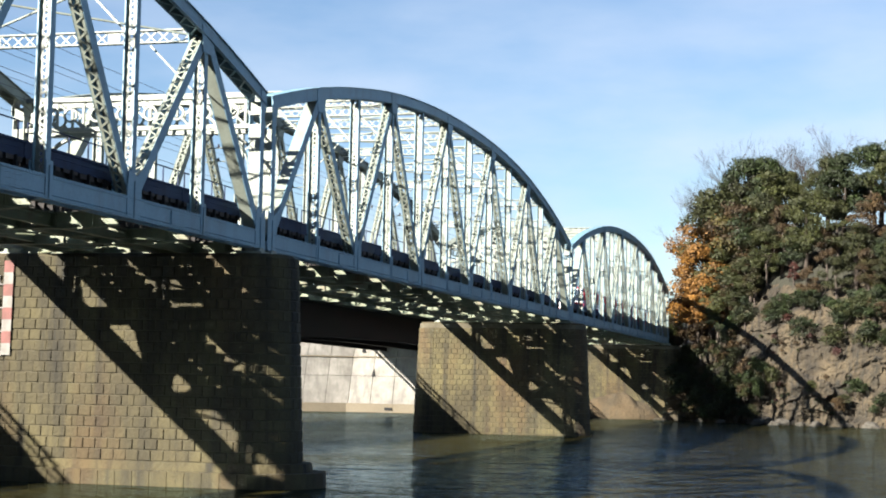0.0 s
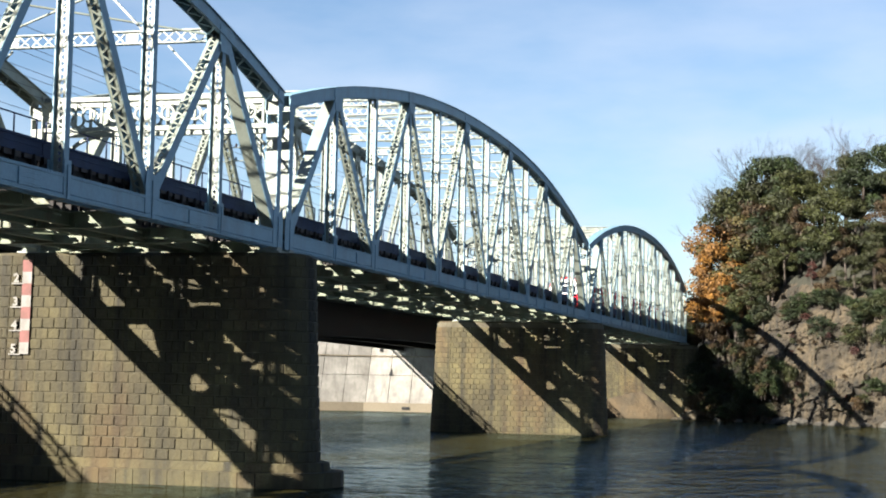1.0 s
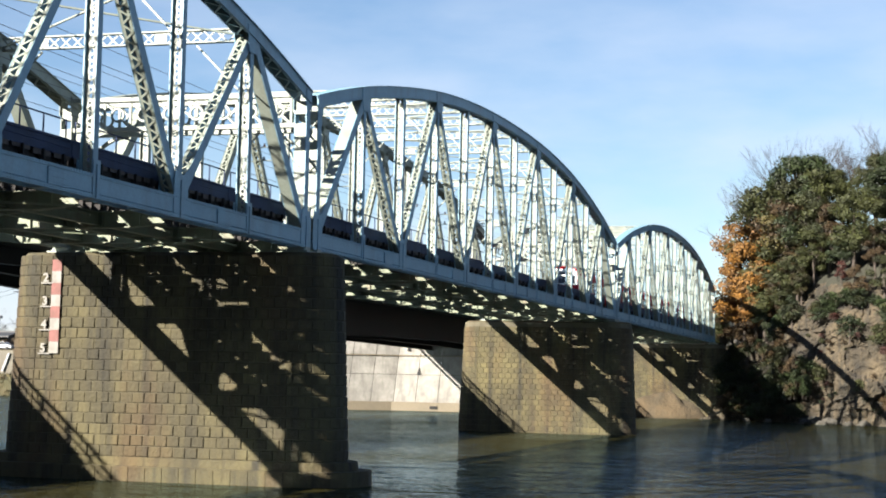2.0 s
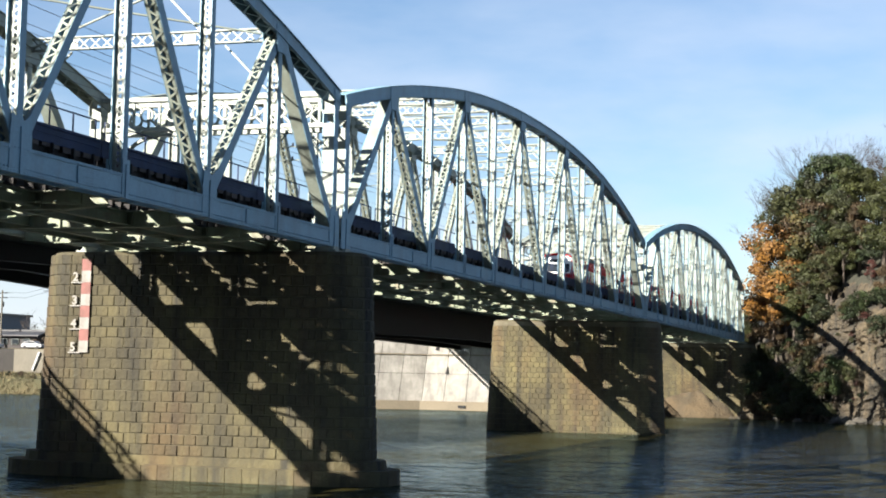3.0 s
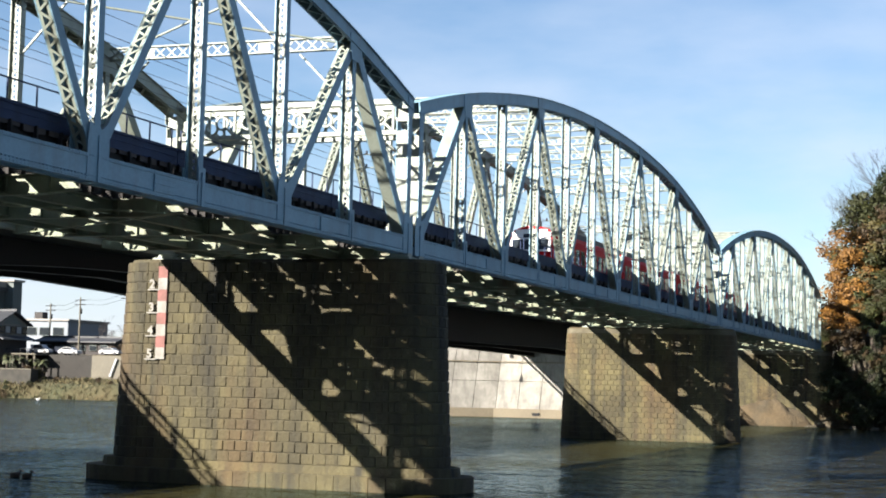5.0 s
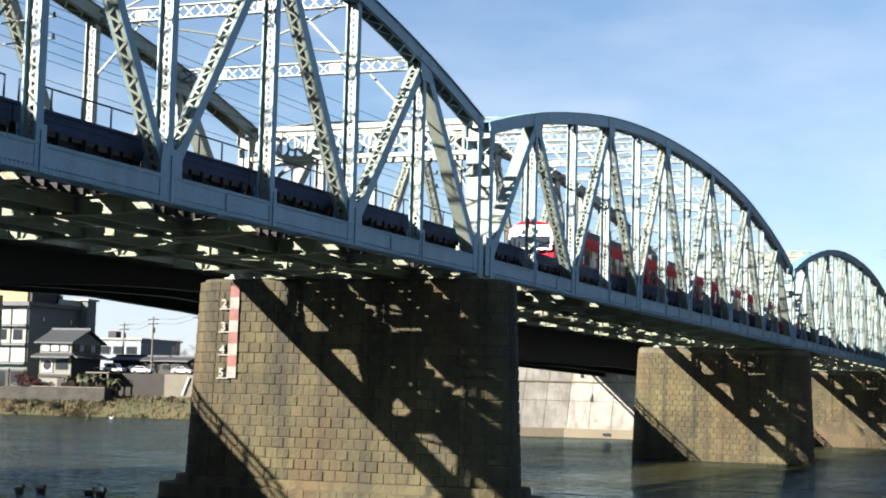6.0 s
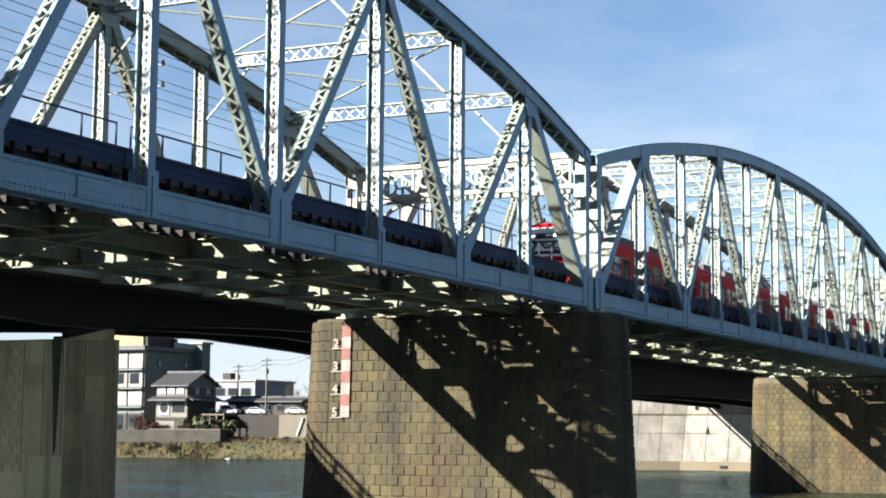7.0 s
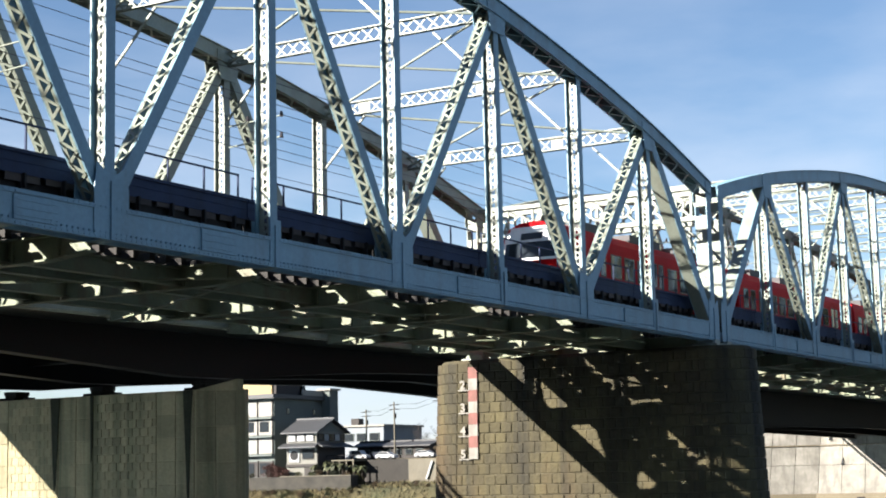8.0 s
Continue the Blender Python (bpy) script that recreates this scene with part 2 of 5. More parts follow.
def laced_post(b, l, x, y, z0, z1, wide, deep, pitch=0.20):
    """An upright of two plates square to the bridge's sides, with one zigzag web midway between their edges."""
    for k in (-1, 1):
        yk = y + k * (wide / 2 - 0.02)
        b.box((x - deep / 2, yk - 0.02, z0), (x + deep / 2, yk + 0.02, z1))
        l.box((x - 0.03, yk - k * 0.09 - 0.07, z0), (x - 0.01, yk - k * 0.09 + 0.07, z1))
    n = int((z1 - z0) / pitch)
    h = wide / 2 - 0.05
    for i in range(n):
        za, zb = z0 + (z1 - z0) * i / n, z0 + (z1 - z0) * (i + 1) / n
        q = 1 if i % 2 else -1
        l.beam((x - 0.04, y - q * h, za), (x - 0.04, y + q * h, zb), 0.016, 0.07, side=(1, 0, 0))
    return b


def laced(b, l, a, c, wide, deep, plate=0.05, pitch=0.27, bar=0.07, leg=0.12, lace=("lo", "hi")):
    """Two solid side plates b tied by zigzag bars l on their edges. wide: across the bridge; deep: along it."""
    a, c = Vector(a), Vector(c)
    d = c - a
    n = d.normalized()
    s = Vector((0, 1, 0))
    e = n.cross(s).normalized()
    for k in (-1, 1):
        o = s * (k * (wide / 2 - plate / 2))
        b.beam(a + o, c + o, plate, deep)
        for g in (-1, 1):
            f = s * (k * (wide / 2 - leg / 2 - 0.01)) + e * (g * (deep / 2 - 0.012))
            l.beam(a + f, c + f, leg, 0.024)
    count = max(4, int(d.length / pitch))
    for g in (-1, 1):
        if ("lo" if g < 0 else "hi") not in lace:
            continue
        o = e * (g * (deep / 2 + 0.012))
        for i in range(count):
            p = a + d * (i / count) + o + s * ((wide / 2 - 0.06) * (1 if i % 2 else -1))
            q = a + d * ((i + 1) / count) + o + s * ((wide / 2 - 0.06) * (-1 if i % 2 else 1))
            l.beam(p, q, 0.016, bar, side=e)
    return b


def gusset(b, x, z, y, pts):
    for k in (-1, 1):
        b.prism([(x + px, y + k * 0.285 - 0.012, z + pz) for px, pz in pts], (0, 0.024, 0))
    return b


def truss_span():
    t = thing("bridge_truss_span", label="pale blue-grey riveted steel truss span on stone piers", category="bridge", group="spans of the rail bridge")
    for y in (0.0, W):
        # shaded blue on the near plates; their lacing and covers take the sunlit tone
        steel_tone = STEEL if y == 0.0 else STEEL_PALE
        # bottom chord: two deep plates, flange angles, and ties
        b = Build()
        for k in (-1, 1):
            b.box((-0.45, y + k * 0.25 - 0.02, Z0), (SPAN + 0.45, y + k * 0.25 + 0.02, Z1))
            for z in (Z0 + 0.05, Z1 - 0.05):
                b.box((-0.45, y + k * 0.285 - 0.015, z - 0.05), (SPAN + 0.45, y + k * 0.285 + 0.015, z + 0.05))
        for i in range(25):
            x = i * SPAN / 24
            b.box((x - 0.2, y - 0.23, Z0 - 0.012), (x + 0.2, y + 0.23, Z0))
            b.box((x - 0.2, y - 0.23, Z1), (x + 0.2, y + 0.23, Z1 + 0.012))
        chord = part("bottom_chord", b, steel_tone, t)
        if y == 0.0:
            r = Build()
            for i in range(int(SPAN / 0.17)):
                x = 0.08 + 0.17 * i
                for z in (Z0 + 0.05, Z0 + 0.15, Z1 - 0.05):
                    r.box((x - 0.018, -0.316, z - 0.018), (x + 0.018, -0.262, z + 0.018))
            tagged(part("rivets", r, STEEL, chord), kind="stuff")
        # splice plates with rivet rows
        for k in (1, 3, 5, 6, 8, 10):
            x = k * P + P * 0.62
            b = Build()
            b.box((x - 0.65, y - 0.312, Z0 + 0.12), (x + 0.65, y - 0.272, Z1 - 0.12))
            for r in range(4):
                b.box((x - 0.62, y - 0.325, Z0 + 0.2 + r * 0.16), (x + 0.62, y - 0.312, Z0 + 0.235 + r * 0.16))
            part("splice_plate", b, steel_tone, t)
        # top chord segments: box with cover plate above, lacing below
        for k in range(12):
            b, l = Build(), Build()
            us = [k + i / 3 for i in range(4)]
            if k == 0:
                us[0] = -0.05
            if k == 11:
                us[3] = 12.05
            pts = [Vector((u * P, y, top_at(u))) for u in us]
            ups = [Vector((top_at(u - 0.1) - top_at(u + 0.1), 0, 0.2 * P)).normalized() for u in us]
            for ya, yb, lo, hi in ((-0.27, -0.23, -0.28, 0.28), (0.23, 0.27, -0.28, 0.28), (-0.335, -0.27, -0.245, -0.215), (0.27, 0.335, -0.245, -0.215), (-0.34, 0.34, 0.28, 0.31)):
                ribbon(b, pts, ups, ya, yb, lo, hi)
            for a, c, e in zip(pts, pts[1:], ups):
                for i in range(4):
                    p = a.lerp(c, i / 4) - e * 0.27 + Vector((0, 0.22 * (1 if i % 2 else -1), 0))
                    q = a.lerp(c, (i + 1) / 4) - e * 0.27 + Vector((0, 0.22 * (-1 if i % 2 else 1), 0))
                    l.beam(p, q, 0.016, 0.075, side=e)
            part("lacing", l, steel_tone, part("top_chord", b, steel_tone, t))
        # end posts: solid box at both ends
        for x in (0.0, SPAN):
            b, cover = Build(), Build()
            for s in (-1, 1):
                b.box((x - 0.22, y + s * 0.25 - 0.02, Z1 - 0.3), (x + 0.22, y + s * 0.25 + 0.02, TOPS[0] - 0.2))
                cover.box((x + s * 0.19 - 0.015, y - 0.228, Z1), (x + s * 0.19 + 0.015, y + 0.228, TOPS[0] - 1.2))
                cover.box((x + s * 0.19 - 0.015, y - 0.228, TOPS[0] - 0.8), (x + s * 0.19 + 0.015, y + 0.228, TOPS[0] - 0.25))
            gusset(b, x, TOPS[0], y, [(-0.32, -0.6), (0.32, -0.6), (0.32, 0.25), (-0.32, 0.25)])
            part("cover_plate", cover, STEEL_PALE, part("end_post", b, steel_tone, t), "pale cover plate of the end post")
        # verticals
        for k in range(1, 12):
            b, l = Build(), Build()
            laced_post(b, l, k * P, y, Z1 - 0.35, TOPS[k] - 0.25, 0.46, 0.32)
            part("lacing", l, STEEL_PALE, part("vertical", b, steel_tone, t), "pale lacing bars of the upright")
        # diagonals
        for k in range(12):
            lo, hi = (k, k + 1) if k % 2 == 0 else (k + 1, k)
            a = Vector((lo * P, y, Z1 - 0.15))
            c = Vector((hi * P, y, TOPS[hi] - 0.12))
            b = Build()
            if k in (0, 11):
                d = (c - a).normalized()
                for s in (-1, 1):
                    o = Vector((0, s * 0.25, 0))
                    b.beam(a + o, c + o, 0.04, 0.46)
                e = d.cross(Vector((0, 1, 0))).normalized()
                cover = Build()
                for g in (-1, 1):
                    cover.beam(a + e * (g * 0.218), c + e * (g * 0.218), 0.455, 0.03)
                part("cover_plate", cover, STEEL_PALE, part("end_diagonal", b, steel_tone, t), "pale cover plate of the end diagonal")
            else:
                thick = 0.42 if k in (1, 2, 9, 10) else 0.34
                l = Build()
                laced(b, l, a, c, 0.46, thick, pitch=0.26)
                part("lacing", l, STEEL_PALE, part("diagonal", b, steel_tone, t), "pale lacing bars of the diagonal")
        # gusset plates
        for k in range(0, 13):
            b = Build()
            if k % 2 == 0:
                w = 0.56
                gusset(b, k * P, Z1, y, [(-w, -0.74), (w, -0.74), (w, 0.35), (w * 0.85, 0.95), (0.2, 0.75), (-0.2, 0.75), (-w * 0.85, 0.95), (-w, 0.35)])
            else:
                gusset(b, k * P, Z1, y, [(-0.24, -0.74), (0.24, -0.74), (0.22, 0.45), (-0.22, 0.45)])
            part("gusset_plate", b, steel_tone, t)
            if y == 0.0:
                part("joint_rib", Build().box((k * P - 0.05, -0.335, Z0), (k * P + 0.05, -0.299, Z1 + (0.55 if k % 2 == 0 else 0.3))), steel_tone, t)
            if k % 2 == 1:
                b = Build()
                gusset(b, k * P, TOPS[k], y, [(-0.62, -0.18), (-0.46, -0.85), (0.46, -0.85), (0.62, -0.18), (0.6, 0.2), (-0.6, 0.2)])
                part("gusset_plate", b, steel_tone, t)
    # cross struts at the top joints, knee braces
    for k in range(1, 12):
        b = Build()
        x, z = k * P, TOPS[k]
        for dz in (0.14, -0.34):
            b.box((x - 0.08, 0.27, z + dz - 0.012), (x + 0.08, W - 0.27, z + dz + 0.012))
            b.box((x - 0.012, 0.27, z + dz - 0.05), (x + 0.012, W - 0.27, z + dz + 0.05))
        n = 20
        y0, y1 = 0.3, W - 0.3
        for i in range(n):
            ya, yb = y0 + (y1 - y0) * i / n, y0 + (y1 - y0) * (i + 1) / n
            if i % 10 == 6:
                b.box((x - 0.008, ya, z - 0.32), (x + 0.008, yb, z + 0.12))
                continue
            b.beam((x - 0.02, ya, z - 0.34), (x - 0.02, yb, z + 0.14), 0.014, 0.055, side=(1, 0, 0))
            b.beam((x + 0.02, ya, z + 0.14), (x + 0.02, yb, z - 0.34), 0.014, 0.055, side=(1, 0, 0))
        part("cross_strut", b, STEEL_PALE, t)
        for y, q in ((0.0, 1), (W, -1)):
            b = Build()
            b.beam((x, y + q * 0.25, z - 2.3), (x, y + q * 2.1, z - 0.45), 0.07, 0.07)
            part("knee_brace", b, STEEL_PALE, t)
    # top laterals
    for k in range(1, 11):
        for s in (0, 1):
            b = Build()
            ya, yb = (0.3, W - 0.3) if s else (W - 0.3, 0.3)
            b.beam((k * P, ya, TOPS[k] - 0.1 - 0.13 * s), ((k + 1) * P, yb, TOPS[k + 1] - 0.1 - 0.13 * s), 0.065, 0.065)
            part("lateral_brace", b, STEEL_PALE, t)
    # portals
    for x, q in ((0.0, 1), (SPAN, -1)):
        b = Build()
        zt, zb = TOPS[0] + 0.05, TOPS[0] - 1.25
        for dz in (zt, zb):
            b.box((x - 0.15, 0.27, dz - 0.09), (x + 0.15, W - 0.27, dz + 0.09))
        n = 8
        zc = (zt + zb) / 2
        for i in range(n):
            yc = 0.5 + (W - 1.0) * (i + 0.5) / n
            ring, r0, r1 = 18, 0.24, 0.33
            for j in range(ring):
                a0, a1 = 2 * math.pi * j / ring, 2 * math.pi * (j + 1) / ring
                pts = [(x - 0.04, yc + r * math.cos(a), zc + r * math.sin(a)) for r, a in ((r0, a0), (r1, a0), (r1, a1), (r0, a1))]
                b.prism(pts, (0.08, 0, 0))
            yl = yc - (W - 1.0) / n / 2
            b.box((x - 0.05, yl - 0.05, zb), (x + 0.05, yl + 0.05, zt))
            for u, v in ((-1, -1), (1, 1)):
                b.beam((x, yc + u * 0.22, zc + v * 0.22), (x, yc + u * 0.58, zc + v * 0.56), 0.06, 0.10, side=(1, 0, 0))
        part("portal_beam", b, STEEL_PALE, t, "cream-painted portal beam with ring ornaments")
        for y, s in ((0.27, 1), (W - 0.27, -1)):
            b = Build()
            pts = []
            for i in range(9):
                a = math.pi / 2 * i / 8
                pts.append((y + s * 1.9 * (1 - math.cos(a)) * 1.0, zb - 0.09 - 1.9 * (1 - math.sin(a))))
            for i, (ya, za) in enumerate(pts):
                b.v += [(x - 0.11, ya, za - 0.07), (x + 0.11, ya, za - 0.07), (x + 0.11, ya, za + 0.07), (x - 0.11, ya, za + 0.07)]
                if i:
                    for j in range(4):
                        b.f.append((4 * i - 4 + j, 4 * i - 4 + (j + 1) % 4, 4 * i + (j + 1) % 4, 4 * i + j))
            part("portal_bracket", b, STEEL_PALE, t)
    # floor beams, stringers
    for k in range(13):
        b = Build()
        x = k * P
        zt, zb = 10.05, (9.50 if 0 < k < 12 else 9.62)
        pts = [(x - 0.015, 0.3, zt), (x - 0.015, 0.3, zb + 0.12), (x - 0.015, 1.6, zb), (x - 0.015, W - 1.6, zb), (x - 0.015, W - 0.3, zb + 0.12), (x - 0.015, W - 0.3, zt)]
        b.prism(pts, (0.03, 0, 0))
        b.box((x - 0.16, 0.3, zt - 0.02), (x + 0.16, W - 0.3, zt + 0.02))
        b.box((x - 0.16, 1.6, zb - 0.02), (x + 0.16, W - 1.6, zb + 0.02))
        b.beam((x, 0.3, zb + 0.12), (x, 1.6, zb), 0.32, 0.04, side=(1, 0, 0))
        b.beam((x, W - 0.3, zb + 0.12), (x, W - 1.6, zb), 0.32, 0.04, side=(1, 0, 0))
        for i in range(7):
            y = 1.2 + (W - 2.4) * i / 6
            b.box((x - 0.1, y - 0.015, zb), (x + 0.1, y + 0.015, zt))
        part("floor_beam", b, FLOORSTEEL, t, "olive-grey floor beam under the track")
    for y in (2.85, 4.15, 6.75, 8.05):
        b = Build()
        tall = 0.48
        zl, zh = 10.05 - tall, 10.05
        b.prism([(0, y + u, z) for u, z in ((-0.13, zl), (0.13, zl), (0.13, zl + 0.03), (0.012, zl + 0.03), (0.012, zh - 0.03), (0.13, zh - 0.03), (0.13, zh), (-0.13, zh), (-0.13, zh - 0.03), (-0.012, zh - 0.03), (-0.012, zl + 0.03), (-0.13, zl + 0.03))], (SPAN, 0, 0))
        part("stringer", b, FLOORSTEEL, t)
    for k in range(12):
        ya, yb = (0.4, W - 0.4) if k % 2 else (W - 0.4, 0.4)
        part("floor_brace", Build().beam((k * P, ya, 9.60), ((k + 1) * P, yb, 9.60), 0.14, 0.05), FLOORSTEEL, t)
        for y in (2.1, 5.45, 8.8):
            part("floor_tie", Build().beam(((k + 0.5) * P, y - 0.6, 9.62), ((k + 0.5) * P, y + 0.6, 9.95), 0.07, 0.07), FLOORSTEEL, t)
        # unseen plates added between the rails; their gaps shape the sun patches below
        for i, (y0, y1) in enumerate(((3.05, 3.95), (6.95, 7.85), (4.62, 6.28), (0.98, 2.42))):
            g0 = 1.0 + (k * 1.3 + i * 0.9) % 1.6
            g1 = 3.6 + (k * 0.7 + i * 1.1) % 1.5
            cuts = ((0.1, g0), (g0 + 0.7, g1), (g1 + 0.7, P - 0.1)) if i < 2 else ((0.1, g0), (g0 + 0.7, P - 1.45), (P - 0.5, P - 0.1)) if i == 2 else ((0.02, P - 1.1), (P - 0.75, P - 0.02))
            if i == 3:
                part("sun_block_plate", Build().box((k * P + P - 1.1, 1.45, 10.256), (k * P + P - 0.75, y1, 10.272)), RUST, t)
            for x0, x1 in cuts:
                part("sun_block_plate", Build().box((k * P + x0, y0, 10.256), (k * P + x1, y1, 10.272)), RUST, t)
    # side walls of the deck
    for y, q in ((0.62, -1), (W - 0.62, 1)):
        for k in range(12):
            b = Build()
            x0, x1 = k * P + 0.02, (k + 1) * P - 0.02
            b.box((x0, y - 0.02, 11.12), (x1, y + 0.02, 11.62))
            b.box((x0, y - 0.07, 11.56), (x1, y + 0.07, 11.64))
            b.box((x0, y - 0.06, 11.10), (x1, y + 0.06, 11.16))
            b.box((x0, y - 0.035, 11.36), (x1, y + 0.035, 11.40))
            part("deck_side_panel", b, FASCIA, t, "dull blue sheet-metal deck side panel")
            b = Build()
            for i in range(5 if q < 0 else 2):
                x = x0 + (i + 0.5) * (x1 - x0) / (5 if q < 0 else 2)
                b.box((x - 0.05, y - 0.05, 10.05), (x + 0.05, y + 0.05, 11.12))
                b.beam((x, y - q * 0.05, 10.2), (x, y - q * 0.5, 10.95), 0.06, 0.06)
                if q < 0:
                    b.box((x - 0.03, y - 0.14, 10.80), (x + 0.03, y - 0.05, 11.12))
            if q < 0:
                b.box((x0, y + 0.10, 10.07), (x1, y + 0.14, 11.55))
                b.box((x0, y - 0.07, 10.60), (x1, y + 0.07, 10.68))
            part("deck_bracket", b, RUST, t, "rusty brackets below the deck side panel")
            if q < 0:
                for i in range(5):
                    xa = x0 + i * (x1 - x0) / 5
                    part("deck_board", Build().box((xa + 0.09, y - 0.045, 10.93 + 0.03 * ((k * 3 + i) % 3)), (xa + (x1 - x0) / 5 - 0.09, y - 0.015, 11.10)), BOARD, t, "weathered brown board below the deck panel")
    return t


def handrail(x0, y, z):
    """The handrail of one panel's walkway."""
    t = thing("walkway_handrail", label="thin dark steel handrail on the bridge walkway", category="railing", group="bridge handrails")
    x0, x1 = x0 + 0.3, x0 + P - 0.3
    for i in range(5):
        x = x0 + (x1 - x0) * i / 4
        part("post", Build().box((x - 0.02, y - 0.02, z), (x + 0.02, y + 0.02, z + 0.58)), FASCIA, t)
    part("top_rail", Build().box((x0 - 0.02, y - 0.022, z + 0.58), (x1 + 0.02, y + 0.022, z + 0.62)), FASCIA, t)
    return t


span2 = truss_span()
span2.location = (GAP, 0, 0)
span1 = copy_thing(span2, pose(-SPAN, 0, 0))
span3 = copy_thing(span2, pose(SPAN + 2 * GAP, 0, 0))

# track: rails and sleepers
XA, XB = -SPAN - 60, 2 * SPAN + 3 * GAP + 140
for yc in (3.5, 7.4):
    t = thing("railway_track", label="steel rails on timber sleepers across the bridge", category="track", kind="structure")
    for s in (-1, 1):
        b = Build()
        y = yc + s * 0.56
        b.box((XA, y - 0.06, 10.25), (XB, y + 0.06, 10.28)).box((XA, y - 0.012, 10.28), (XB, y + 0.012, 10.37)).box((XA, y - 0.033, 10.37), (XB, y + 0.033, 10.41))
        part("rail", b, RAIL, t)
    b = Build()
    n = int((XB - XA) / 0.62)
    for i in range(n):
        x = XA + i * 0.62
        b.box((x - 0.1, yc - 1.05, 10.07), (x + 0.1, yc + 1.05, 10.25))
    tagged(part("sleepers", b, TIMBER, t), kind="stuff")



rail_one = handrail(0, 0, 0)
rail_one.location = (-SPAN, 0.66, 11.63)
for x_start in (-SPAN, GAP, 2 * GAP + SPAN):
    for k in range(12):
        if x_start != -SPAN or k:
            copy_thing(rail_one, pose(x_start + k * P, 0.66, 11.63))

# ---- piers ----
def pier_outline(z, half_x, y0, y1, n=10):
    """Plan of a pier with rounded noses, from y0 to y1 (tips)."""
    pts = []
    r = half_x
    for i in range(n + 1):
        a = math.pi + math.pi * i / n
        pts.append((r * math.cos(a), y0 + r + r * math.sin(a), z))
    for i in range(n + 1):
        a = math.pi * i / n
        pts.append((r * math.cos(a), y1 - r + r * math.sin(a), z))
    return pts


def loft(b, lo, hi):
    n, k = len(lo), len(b.v)
    b.v += lo + hi
    for i in range(n):
        j = (i + 1) % n
        b.f.append((k + i, k + j, k + n + j, k + n + i))
    b.f.append(tuple(k + n + i for i in range(n)))
    b.f.append(tuple(k + i for i in reversed(range(n))))
    return b


def block_build(w, h, d=0.16, inset=0.035, bulge=0.028):
    """A rock-faced stone, front towards -x, in the y-z plane, centred."""
    b = Build()
    w, h = w / 2 - 0.011, h / 2 - 0.011
    back = [(d, -w, -h), (d, w, -h), (d, w, h), (d, -w, h)]
    rim = [(0.0, -w, -h), (0.0, w, -h), (0.0, w, h), (0.0, -w, h)]
    front = [(-bulge, -w + inset, -h + inset), (-bulge * 0.7, w - inset, -h + inset), (-bulge * 1.1, w - inset, h - inset), (-bulge * 0.8, -w + inset, h - inset)]
    b.v += back + rim + front
    for k in (0, 4):
        for i in range(4):
            j = (i + 1) % 4
            b.f.append((k + i, k + j, k + 4 + j, k + 4 + i))
    b.f.append((8, 9, 10, 11))
    return b


